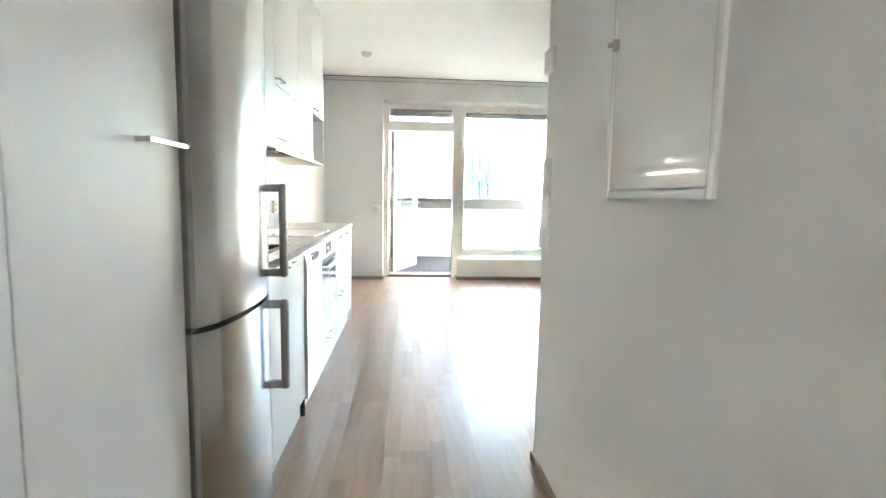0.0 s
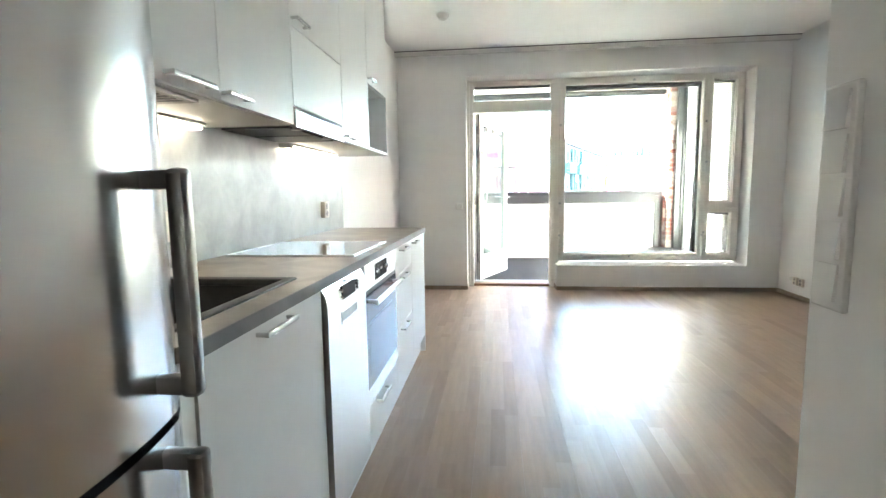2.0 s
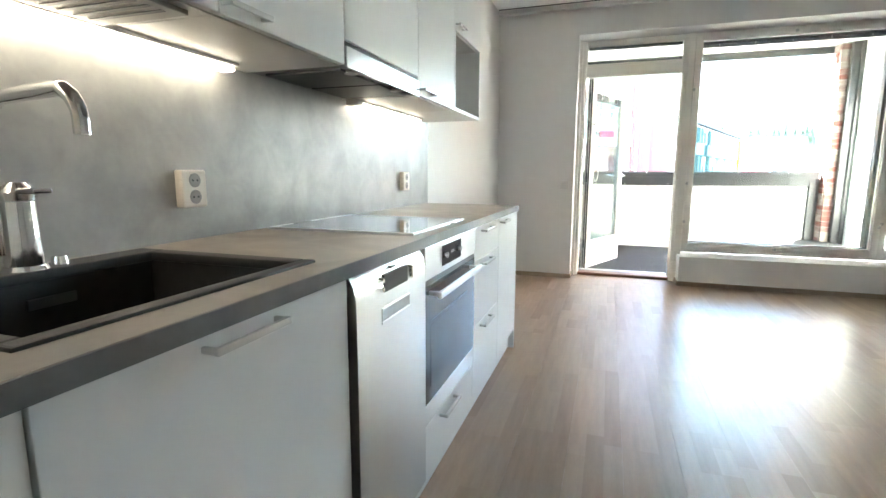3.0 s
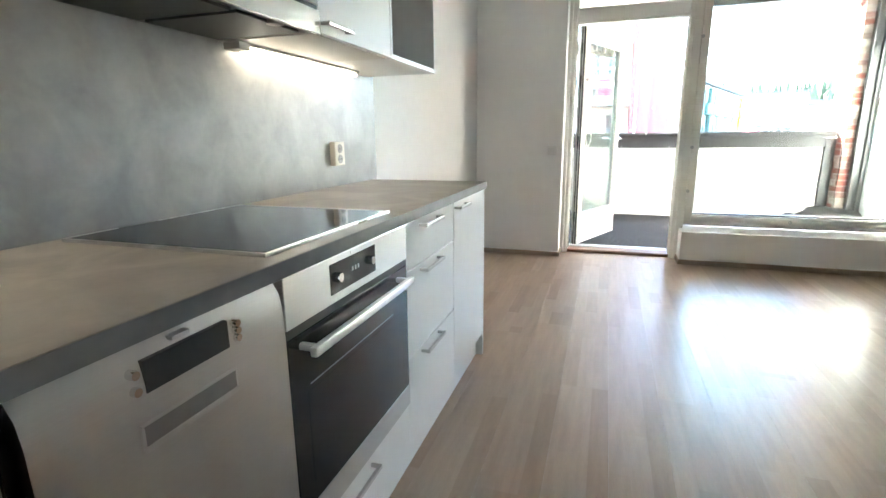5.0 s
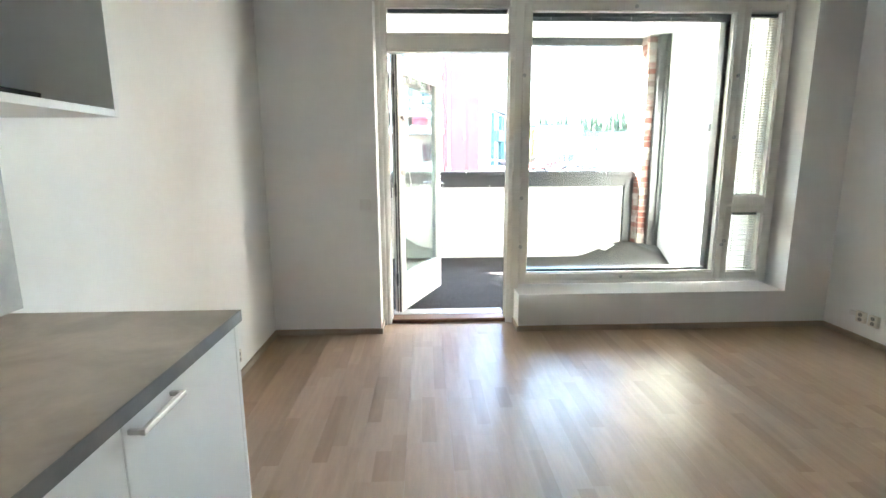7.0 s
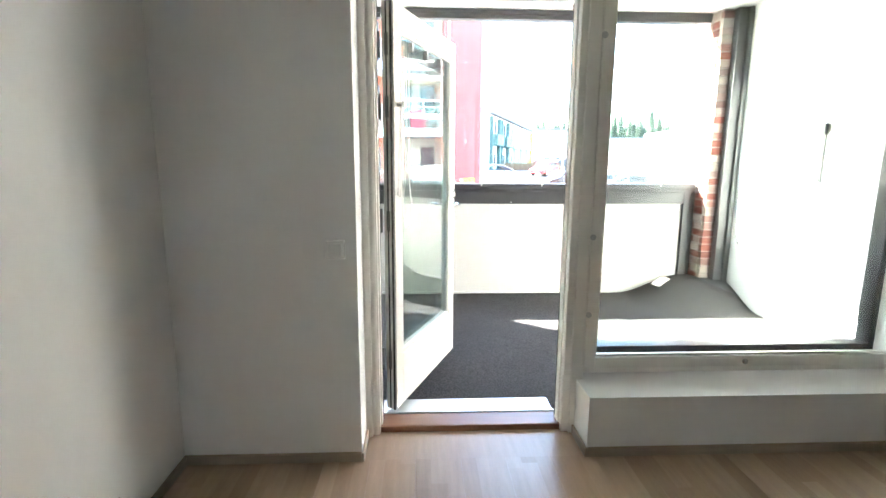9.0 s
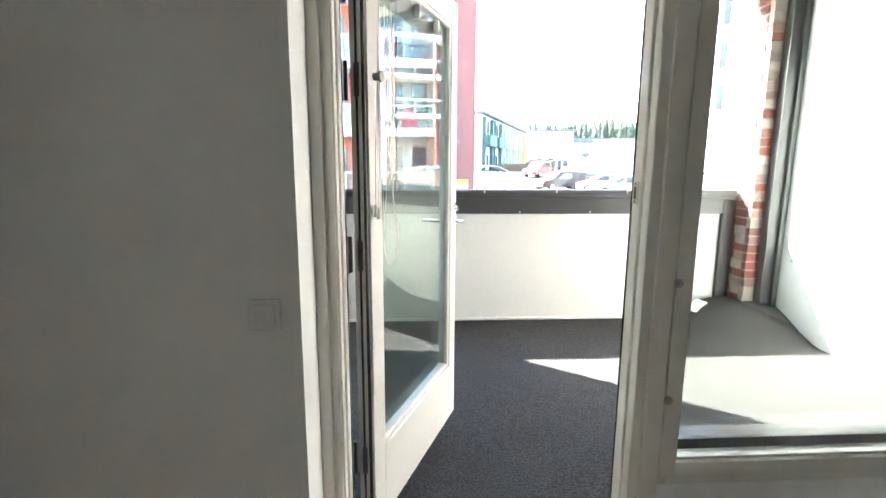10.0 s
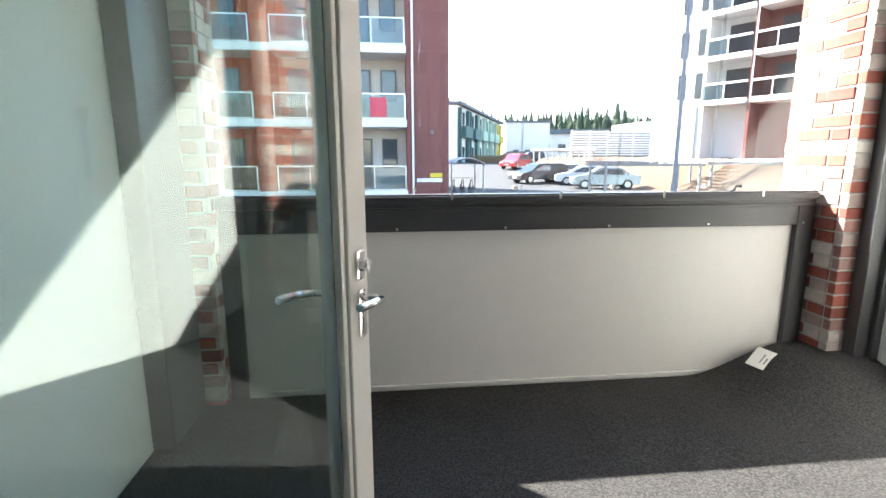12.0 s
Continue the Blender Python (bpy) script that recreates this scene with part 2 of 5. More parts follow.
def tube(bm, pts, r, n=8):
    """A round bar or cord that bends through the points."""
    pts = [Vector(p) for p in pts]
    rings, side = [], None
    for i, p in enumerate(pts):
        d = (pts[min(i + 1, len(pts) - 1)] - pts[max(i - 1, 0)]).normalized()
        if side is None:
            side = d.orthogonal().normalized()
        side = (side - d * side.dot(d)).normalized()
        up = d.cross(side)
        rings.append([bm.verts.new(p + r * (math.cos(6.2832 * k / n) * side + math.sin(6.2832 * k / n) * up)) for k in range(n)])
    for a, b in zip(rings, rings[1:]):
        for k in range(n):
            bm.faces.new((a[k], a[(k + 1) % n], b[(k + 1) % n], b[k]))
    bm.faces.new(rings[0][::-1])
    bm.faces.new(rings[-1])
    return bm


def arc(c, r, a0, a1, n, ax="xz"):
    out = []
    for i in range(n + 1):
        a = radians(a0 + (a1 - a0) * i / n)
        u, v = r * math.cos(a), r * math.sin(a)
        out.append({"xz": (c[0] + u, c[1], c[2] + v), "yz": (c[0], c[1] + u, c[2] + v), "xy": (c[0] + u, c[1] + v, c[2])}[ax])
    return out


def extrude_profile(bm, pts, axis, a, b):
    """A closed outline, swept along an axis from a to b. pts: pairs in the two other axes."""
    def place(p, t):
        return {"x": (t, p[0], p[1]), "y": (p[0], t, p[1]), "z": (p[0], p[1], t)}[axis]
    r0 = [bm.verts.new(place(p, a)) for p in pts]
    r1 = [bm.verts.new(place(p, b)) for p in pts]
    for i in range(len(pts)):
        j = (i + 1) % len(pts)
        bm.faces.new((r0[i], r0[j], r1[j], r1[i]))
    bm.faces.new(r0[::-1])
    bm.faces.new(r1)
    bmesh.ops.recalc_face_normals(bm, faces=bm.faces)
    return bm


def to_mesh(name, bm, material, smooth=True):
    me = bpy.data.meshes.new(name)
    bm.edges.index_update()
    rims = []  # edges where a broad flat face meets a narrow bevel: the flat face keeps its own normal
    for e in bm.edges:
        if len(e.link_faces) == 2:
            a, b = (f.calc_area() for f in e.link_faces)
            if max(a, b) > 12 * min(a, b) and e.link_faces[0].normal.angle(e.link_faces[1].normal, 0.0) > 0.12:
                rims.append(e.index)
    bm.to_mesh(me)
    bm.free()
    me.materials.append(material)
    if smooth:
        me.polygons.foreach_set("use_smooth", [True] * len(me.polygons))
        me.set_sharp_from_angle(angle=radians(35))
        for i in rims:
            me.edges[i].use_edge_sharp = True
    return me


def origin_of(ob):
    p = Vector((0, 0, 0))
    while ob:
        p = p + ob.location
        ob = ob.parent
    return p


def part(name, bm, material, parent, label="", local=False):
    """One mesh under a thing or part; its points are in world metres unless local."""
    if not local:
        bmesh.ops.translate(bm, verts=bm.verts, vec=-origin_of(parent))
    ob = new(name, to_mesh(name, bm, material))
    ob.parent = parent
    if label:
        tagged(ob, label)
    return ob


def thing(name, loc, label, category, group="", kind=""):
    ob = new(name)
    ob.location = loc
    ob.empty_display_size = 0.1
    return tagged(ob, label, category, group, kind)


def solid(name, bm, material, label="", category="", kind="", group=""):
    """A thing or piece of the setting that is one mesh."""
    return tagged(new(name, to_mesh(name, bm, material)), label, category, group, kind)


# ---- plan (metres) ----
XW, XE = -0.79, 3.44          # kitchen wall, far side wall
XC = 0.90                     # hall wall
Y0, YH, YN = -1.2, 2.20, 7.0  # behind the start, end of hall wall, window wall
YO = 7.42                     # outer face of window wall
H = 2.70
WL, WR, WM = 0.0, 3.10, 1.04  # window reveal, door part ends at WM
WT, SILL = 2.44, 0.288
FX = -0.175                   # base cabinet fronts
UX = -0.42                    # wall cabinet fronts

solid("wall_west", blk(XW - 0.2, XW, Y0 - 0.2, YO, -0.1, H + 0.1), M_WALL, "white painted plaster wall", "wall", "structure")
solid("wall_east", blk(XE, XE + 0.2, YH - 0.15, YO, -0.1, H + 0.1), M_WALL, "white painted plaster wall", "wall", "structure")
solid("wall_north", blks((XW, WL, YN, YO, -0.1, H + 0.1), (WR, XE, YN, YO, -0.1, H + 0.1), (WL, WR, YN, YO, WT, H + 0.1),
                         (WM, WR, YN, YO, -0.1, SILL)), M_WALL, "white painted window wall with deep reveals", "wall", "structure")
solid("wall_hall", blk(XC, XC + 0.12, Y0, YH, -0.1, H + 0.1, r=0.003), M_WALL, "white painted hallway wall", "wall", "structure")
solid("wall_back_room", blk(XC + 0.12, XE, YH - 0.15, YH, -0.1, H + 0.1), M_WALL, "white painted wall", "wall", "structure")
solid("wall_south", blk(XW, XC + 0.12, Y0 - 0.2, Y0, -0.1, H + 0.1), M_WALL, "white painted wall", "wall", "structure")
solid("ceiling", blk(XW - 0.2, XE + 0.2, Y0 - 0.2, YO, H + 0.002, H + 0.25), M_CEIL, "matt white ceiling", "ceiling", "structure")
solid("subfloor", blk(XW - 0.2, XE + 0.2, Y0 - 0.2, YO - 0.06, -0.3, -0.012), M_MORTAR, "concrete slab under the parquet", "floor", "structure")

base = thing("baseboard", (0, 7, 0), "low oak baseboard along the walls", "baseboard", kind="structure")
for n, a in (("west", (XW, XW + 0.014, 4.745, YN, 0, 0.045)), ("north_left", (XW + 0.014, WL, YN - 0.014, YN, 0, 0.045)),
             ("north_right", (WM, XE - 0.014, YN - 0.014, YN, 0, 0.045)), ("east", (XE - 0.014, XE, YH, YN, 0, 0.045)),
             ("hall", (XC - 0.014, XC, Y0, YH + 0.014, 0, 0.045)), ("reveal", (0.0, 0.012, YN - 0.014, 7.2, 0, 0.045)),
             ("reveal", (WM - 0.012, WM, YN - 0.014, 7.2, 0, 0.045)), ("back", (XC, XE - 0.014, YH, YH + 0.014, 0, 0.045))):
    part("strip", blk(*a, r=0.004), M_BASE, base)

track = thing("curtain_track", (0, 6.86, H), "white ceiling curtain track with a dark slot", "curtain track", kind="structure")
part("rail", blks((XW + 0.01, XE - 0.01, 6.84, 6.90, 2.648, 2.692), r=0.003), M_PLASTIC, track)
part("slot", blk(XW + 0.01, XE - 0.01, 6.838, 6.895, 2.6925, 2.699), M_BLACK, track, "dark slot")

det = thing("smoke_detector", (-0.125, 5.78, H), "round white smoke detector on the ceiling", "smoke detector")
part("base", cyl(bmesh.new(), (-0.125, 5.78, H), (-0.125, 5.78, H - 0.012), 0.055, 0.055, 28), M_PLASTIC, det)
part("cap", cyl(bmesh.new(), (-0.125, 5.78, H - 0.04), (-0.125, 5.78, H - 0.012), 0.034, 0.05, 28), M_PLASTIC, det)

# unseen hallway ceiling lamp behind the start, inferred and added to brighten the hall: its shade leaves the top of the
# hall wall dim further on
hl_ = thing("ceiling_lamp", (0.35, -0.55, H), "round white hallway ceiling lamp, switched on, inferred and never in view", "ceiling lamp")
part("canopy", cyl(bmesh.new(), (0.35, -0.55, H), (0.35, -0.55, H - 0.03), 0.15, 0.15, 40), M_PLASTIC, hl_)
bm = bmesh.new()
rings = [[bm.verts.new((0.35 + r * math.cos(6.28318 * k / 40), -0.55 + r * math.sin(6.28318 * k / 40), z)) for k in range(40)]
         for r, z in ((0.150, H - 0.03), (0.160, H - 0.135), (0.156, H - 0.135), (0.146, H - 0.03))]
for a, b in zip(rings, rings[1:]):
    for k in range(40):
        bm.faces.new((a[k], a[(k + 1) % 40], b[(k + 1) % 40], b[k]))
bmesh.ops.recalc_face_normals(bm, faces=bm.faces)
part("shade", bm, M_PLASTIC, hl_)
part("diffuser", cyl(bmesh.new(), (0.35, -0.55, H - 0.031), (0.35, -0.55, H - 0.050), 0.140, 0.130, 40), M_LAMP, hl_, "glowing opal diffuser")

# ---- balcony window and door frames ----
FY0, FY1 = 7.21, 7.37
win = thing("window_1", (2.05, 7.29, SILL), "white painted balcony window with a fixed light and a narrow vent", "window", kind="structure")
part("window_frame", blks((1.045, 1.10, FY0, FY1, 0.315, 2.425), (2.665, 2.72, FY0, FY1, 0.315, 2.425), (3.035, 3.085, FY0, FY1, 0.315, 2.425),
                          (1.10, 2.665, FY0, FY1, 0.315, 0.375), (1.10, 2.665, FY0, FY1, 2.37, 2.425), (2.72, 3.035, FY0, FY1, 0.315, 0.375),
                          (2.72, 3.035, FY0, FY1, 2.39, 2.425), (2.72, 3.035, FY0, FY1, 0.905, 0.965), r=0.004), M_PAINT, win)


def sash(x0, x1, z0, z1, w, name, outer):
    s = part(name, blks((x0, x0 + w, FY0 - 0.012, FY0 + 0.045, z0, z1), (x1 - w, x1, FY0 - 0.012, FY0 + 0.045, z0, z1),
                        (x0 + w, x1 - w, FY0 - 0.012, FY0 + 0.045, z0, z0 + w), (x0 + w, x1 - w, FY0 - 0.012, FY0 + 0.045, z1 - w, z1), r=0.005), M_PAINT, win)
    b = part("glazing_bead", blks((x0 + w, x0 + w + 0.010, FY0 + 0.005, FY0 + 0.03, z0 + w, z1 - w), (x1 - w - 0.010, x1 - w, FY0 + 0.005, FY0 + 0.03, z0 + w, z1 - w),
                                  (x0 + w, x1 - w, FY0 + 0.005, FY0 + 0.03, z0 + w, z0 + w + 0.010), r=0.002), M_PAINT, s)
    p = part("pane", blk(x0 + w, x1 - w, FY0 + 0.012, FY0 + 0.018, z0 + w, z1 - w), M_GLASS, s)
    q = part("pane", blk(x0 + w - 0.01, x1 - w + 0.01, FY1 - 0.03, FY1 - 0.022, z0 + w - 0.01, z1 - w + 0.01), M_GLASS, s)
    p.visible_shadow = q.visible_shadow = False
    d = part("outer_frame", blks((x0 + 0.02, x0 + w + 0.012, FY1 - 0.055, FY1 + 0.03, z0 + 0.02, z1 - 0.02), (x1 - w - 0.010, x1 - 0.02, FY1 - 0.055, FY1 + 0.03, z0 + 0.02, z1 - 0.02),
                                 (x0 + w, x1 - w, FY1 - 0.055, FY1 + 0.03, z0 + 0.02, z0 + w + 0.012), (x0 + w, x1 - w, FY1 - 0.055, FY1 + 0.03, z1 - w - 0.012, z1 - 0.02), r=0.003),
             outer, s, "aluminium outer frame")
    return s


big = sash(1.075, 2.70, 0.345, 2.40, 0.055, "sash", M_DARK)
up = sash(2.695, 3.055, 0.945, 2.405, 0.052, "sash", M_PAINT)
lo = sash(2.695, 3.055, 0.345, 0.925, 0.052, "sash", M_PAINT)
for px, pz, par in ((1.89, 0.372, big), (1.89, 2.378, big), (1.082, 0.62, big), (1.082, 1.0, big), (1.082, 1.9, big), (2.688, 0.62, big), (2.688, 1.9, big), (2.705, 1.45, up), (2.705, 0.65, lo)):
    part("lock_knob", cyl(cyl(bmesh.new(), (px, FY0 - 0.012, pz), (px, FY0 - 0.018, pz), 0.014), (px, FY0 - 0.018, pz), (px, FY0 - 0.026, pz), 0.007), M_NICKEL, par)


def blind(name, x0, x1, z0, z1, y, gathered, m, label, parent):
    """A venetian blind: head rail, slats and cords."""
    b = thing(name, ((x0 + x1) / 2, y, z1), label, "blind")
    part("head_rail", blk(x0, x1, y - 0.014, y + 0.014, z1 - 0.022, z1, r=0.002), M_BLINDD, b)
    bm = bmesh.new()
    if gathered:
        k = 0
        z = z1 - 0.026
        while z > z0:
            box(bm, x0 + 0.004, x1 - 0.004, y - 0.0125, y + 0.0125, z - 0.0022, z)
            z -= 0.0045
    else:
        z = z1 - 0.04
        while z > z0 + 0.02:
            g = bmesh.ops.create_cube(bm, size=1, matrix=Matrix.Translation(((x0 + x1) / 2, y, z)) @ Matrix.Rotation(radians(24), 4, "X") @ Matrix.Diagonal((x1 - x0 - 0.008, 0.024, 0.0008, 1)))
            z -= 0.0205
    part("slats", bm, m, b)
    part("bottom_rail", blk(x0 + 0.004, x1 - 0.004, y - 0.012, y + 0.012, z0 - 0.008, z0, r=0.002), m, b)
    n = 5 if x1 - x0 > 1 else 2
    for i in range(n):
        cx = x0 + (x1 - x0) * (i + 0.5) / n
        part("ladder_tape", blk(cx - 0.004, cx + 0.004, y - 0.0155, y - 0.0145, z0, z1 - 0.02), M_PAPER, b)
    return b


blind("venetian_blind", 1.135, 2.635, 2.305, 2.345, 7.285, True, M_BLINDD, "grey venetian blind gathered at the top of the window", win)
blind("venetian_blind", 2.752, 3.0, 0.995, 2.35, 7.285, False, M_BLIND, "pale grey venetian blind lowered between the panes", win)
blind("venetian_blind", 2.752, 3.0, 0.40, 0.868, 7.285, False, M_BLIND, "pale grey venetian blind lowered between the panes", win)

dframe = thing("door_1", (0.52, 7.29, 0), "white painted balcony door frame with a transom light", "door frame", kind="structure")
part("jamb", blks((0.001, 0.067, FY0, 7.255, 0.0, 2.425), (0.001, 0.074, 7.255, 7.312, 0.0, 2.425), (0.0, 0.032, FY0 - 0.022, FY0 - 0.001, 0.0, 2.43), (0.040, 0.060, FY0 - 0.005, FY0 + 0.003, 0.0, 2.08), r=0.004), M_PAINT, dframe)
part("outer_jamb", blk(0.001, 0.066, 7.313, 7.398, 0.0, 2.425, r=0.003), M_GREYPOST, dframe, "aluminium outer lining")
part("jamb", blks((0.978, 1.044, FY0, 7.255, 0.0, 2.425), (0.971, 1.044, 7.255, 7.312, 0.0, 2.425), (1.028, 1.044, 7.313, 7.40, 0.0, 2.425), (1.010, 1.072, FY0 - 0.014, FY0 - 0.001, 0.0, 2.43), r=0.005), M_PAINT, dframe)
part("head", blks((0.0745, 0.9705, FY0 + 0.002, 7.40, 2.385, 2.424), (0.0745, 0.9705, FY0 + 0.002, 7.398, 2.086, 2.175), (0.0745, 0.9705, FY0 + 0.001, 7.312, 2.068, 2.0855), r=0.004), M_PAINT, dframe)
tp = part("transom_pane", blk(0.06, 0.987, FY0 + 0.03, FY0 + 0.036, 2.17, 2.39), M_GLASS, dframe)
tq = part("transom_pane", blk(0.06, 0.987, FY0 + 0.12, FY0 + 0.126, 2.17, 2.39), M_GLASS, dframe)
tp.visible_shadow = tq.visible_shadow = False
part("transom_bead", blks((0.062, 0.08, FY0 + 0.005, FY0 + 0.03, 2.175, 2.385), (0.967, 0.985, FY0 + 0.005, FY0 + 0.03, 2.175, 2.385),
                          (0.08, 0.967, FY0 + 0.005, FY0 + 0.03, 2.175, 2.198), (0.08, 0.967, FY0 + 0.005, FY0 + 0.03, 2.366, 2.385), r=0.003), M_PAINT, dframe)
blind("venetian_blind", 0.085, 0.962, 2.350, 2.372, 7.275, True, M_BLINDD, "grey venetian blind gathered in the transom light", dframe)
part("threshold", blk(0.062, 0.985, FY0 + 0.025, FY0 + 0.16, -0.01, 0.03, r=0.008), M_THRESH, dframe, "varnished wooden threshold")
part("threshold_plate", blks((0.062, 0.985, FY0 + 0.16, FY0 + 0.33, -0.03, 0.022), (0.062, 0.985, FY0 + 0.155, FY0 + 0.175, 0.022, 0.036), r=0.004), M_ALU, dframe, "aluminium threshold plate")
strike = part("strike_plate", blk(0.9685, 0.9712, 7.268, 7.306, 1.232, 1.302, r=0.001), M_NICKEL, dframe)
part("slot", blk(0.9675, 0.9686, 7.280, 7.294, 1.248, 1.286), M_BLACK, strike)
for sz in (1.240, 1.294):
    part("screw", cyl(bmesh.new(), (0.9686, 7.287, sz), (0.9672, 7.287, sz), 0.004, n=10), M_STEELD, strike)
part("seal", blks((0.0665, 0.076, 7.3125, 7.319, 0.04, 2.06), (0.9695, 0.985, 7.3125, 7.318, 0.04, 2.06), r=0.001), M_BLACK, dframe, "black rubber seal")
for hz in (0.324, 1.055, 1.605, 1.89):
    part("hinge_plate", blks((0.0662, 0.070, 7.345, 7.396, hz - 0.06, hz + 0.06), (0.045, 0.068, 7.3985, 7.402, hz - 0.055, hz + 0.055), r=0.001), M_STEELD, dframe)
    part("hinge_pin", cyl(bmesh.new(), (0.072, 7.407, hz - 0.06), (0.072, 7.407, hz + 0.06), 0.009), M_STEELD, dframe)

# open balcony door leaf, built along +x from its hinge
LEAF, LW, LT = thing("balcony_door", (0.0865, 7.405, 0.0), "white glazed balcony door standing open outwards", "door"), 0.935, 0.062
LEAF.rotation_euler = (0, 0, radians(67.9))


def leafpart(name, bm, m, label="", parent=None):
    return part(name, bm, m, parent or LEAF, label, local=True)


leaf = leafpart("door_leaf", blks((0, 0.085, -LT, 0, 0.045, 2.085), (LW - 0.085, LW, -LT, 0, 0.045, 2.085), (0.085, LW - 0.085, -LT, 0, 0.045, 0.33),
                                  (0.085, LW - 0.085, -LT, 0, 1.975, 2.085), r=0.004), M_PAINT)
leafpart("rebate", blks((-0.012, 0.012, -LT + 0.012, -0.012, 0.05, 2.08), (LW - 0.012, LW + 0.010, -LT + 0.018, -0.018, 0.05, 2.08), r=0.002), M_PAINT)
# gasket strip, then a black strip painted in for the stepped edge's dark groove
leafpart("seal", blks((-0.020, -0.0125, -LT + 0.002, -LT + 0.012, 0.05, 2.08), (-0.0145, -0.0115, -0.034, -0.026, 0.05, 2.08), r=0.001), M_BLACK, "black rubber seal")
leafpart("glazing_bead", blks((0.085, 0.103, -LT + 0.006, -LT + 0.022, 0.33, 1.975), (LW - 0.103, LW - 0.085, -LT + 0.006, -LT + 0.022, 0.33, 1.975),
                              (0.103, LW - 0.103, -LT + 0.006, -LT + 0.022, 0.33, 0.348), (0.103, LW - 0.103, -LT + 0.006, -LT + 0.022, 1.957, 1.975), r=0.003), M_PAINT)
leafpart("seal", blks((0.10, 0.105, -LT + 0.022, -0.012, 0.345, 1.96), (LW - 0.105, LW - 0.10, -LT + 0.022, -0.012, 0.345, 1.96), (0.10, LW - 0.10, -LT + 0.022, -0.012, 0.343, 0.348)), M_ALU, "aluminium spacer")
for yy in (-LT + 0.026, -0.014):
    g = leafpart("pane", blk(0.09, LW - 0.09, yy, yy + 0.005, 0.335, 1.97), M_GLASSD)
    g.visible_shadow = False
bm = bmesh.new()
for i in range(14):
    box(bm, 0.108, LW - 0.108, -LT + 0.034, -LT + 0.046, 1.945 - i * 0.005, 1.9475 - i * 0.005)
leafpart("blind", bm, M_BLIND, "white blind gathered behind the door glass")
for cx in (0.25, 0.46, 0.68):
    leafpart("blind_clip", blk(cx - 0.008, cx + 0.008, -LT + 0.005, -LT + 0.03, 1.90, 1.95, r=0.002), M_PLASTIC)
lk_ = leafpart("lock_case", blks((LW - 0.058, LW - 0.022, -LT - 0.006, -LT, 1.105, 1.165), r=0.004), M_CHROME)
leafpart("key_cylinder", cyl(bmesh.new(), (LW - 0.04, -LT - 0.006, 1.135), (LW - 0.04, -LT - 0.022, 1.135), 0.013), M_CHROME)
leafpart("lever_plate", blk(LW - 0.055, LW - 0.025, -LT - 0.007, -LT, 0.985, 1.085, r=0.006), M_CHROME)
leafpart("lever", tube(bmesh.new(), [(LW - 0.04, -LT - 0.005, 1.068), (LW - 0.04, -LT - 0.04, 1.068), (LW - 0.05, -LT - 0.05, 1.070), (LW - 0.10, -LT - 0.054, 1.078), (LW - 0.15, -LT - 0.052, 1.082)], 0.008), M_CHROME)
leafpart("lever_plate", blk(LW - 0.055, LW - 0.025, 0, 0.007, 0.985, 1.085, r=0.006), M_CHROME)
leafpart("lever", tube(bmesh.new(), [(LW - 0.04, 0.005, 1.068), (LW - 0.04, 0.04, 1.068), (LW - 0.05, 0.05, 1.070), (LW - 0.10, 0.054, 1.078), (LW - 0.15, 0.052, 1.082)], 0.008), M_CHROME)
leafpart("edge_lock", blks((LW + 0.009, LW + 0.012, -LT + 0.02, -0.02, 0.95, 1.2), r=0.001), M_NICKEL)
for hz in (0.324, 1.055, 1.605, 1.89):
    leafpart("hinge_leaf", blk(-0.016, -0.012, -LT + 0.022, -0.022, hz - 0.05, hz + 0.05, r=0.001), M_STEELD)
leafpart("cord_knob", cyl(cyl(bmesh.new(), (0.045, -LT, 1.62), (0.045, -LT - 0.02, 1.62), 0.012), (0.045, -LT - 0.02, 1.62), (0.045, -LT - 0.028, 1.62), 0.018), M_PLASTICD)
leafpart("tilt_wand", tube(bmesh.new(), [(0.190, -LT - 0.012, 1.93), (0.184, -LT - 0.014, 1.5), (0.174, -LT - 0.014, 1.292)], 0.004), M_CLEAR, "clear plastic tilt wand")
leafpart("wand_tip", cyl(cyl(bmesh.new(), (0.174, -LT - 0.014, 1.296), (0.175, -LT - 0.014, 1.262), 0.005, 0.008), (0.175, -LT - 0.014, 1.262), (0.175, -LT - 0.014, 1.256), 0.008, 0.0065), M_PLASTIC)


def eased(pts, n=7):
    """A smooth line through the points."""
    p = [Vector(q) for q in (pts[0], *pts, pts[-1])]
    out = []
    for a, b, c, d in zip(p, p[1:], p[2:], p[3:]):
        for k in range(n):
            t = k / n
            out.append(0.5 * (2 * b + (c - a) * t + (2 * a - 5 * b + 4 * c - d) * t * t + (3 * b - a - 3 * c + d) * t ** 3))
    return out + [p[-1]]


def cord(pts, off=0.012, label=""):
    leafpart("pull_cord", tube(bmesh.new(), eased([(x, -LT - off, z) for x, z in pts]), 0.0012, 6), M_PAPER, label)


# two long loops that hang from the blind and are taken back to the stile
cord([(0.152, 1.93), (0.154, 1.51), (0.142, 1.36), (0.166, 1.19), (0.196, 1.11), (0.170, 1.045), (0.127, 1.016), (0.092, 1.03), (0.070, 1.10), (0.058, 1.30), (0.050, 1.61)], label="thin white looped blind cord")
cord([(0.118, 1.93), (0.113, 1.43), (0.124, 1.37), (0.136, 1.28), (0.160, 1.155), (0.184, 1.09), (0.160, 1.03), (0.112, 1.008), (0.080, 1.05), (0.066, 1.25), (0.055, 1.61)], 0.015)
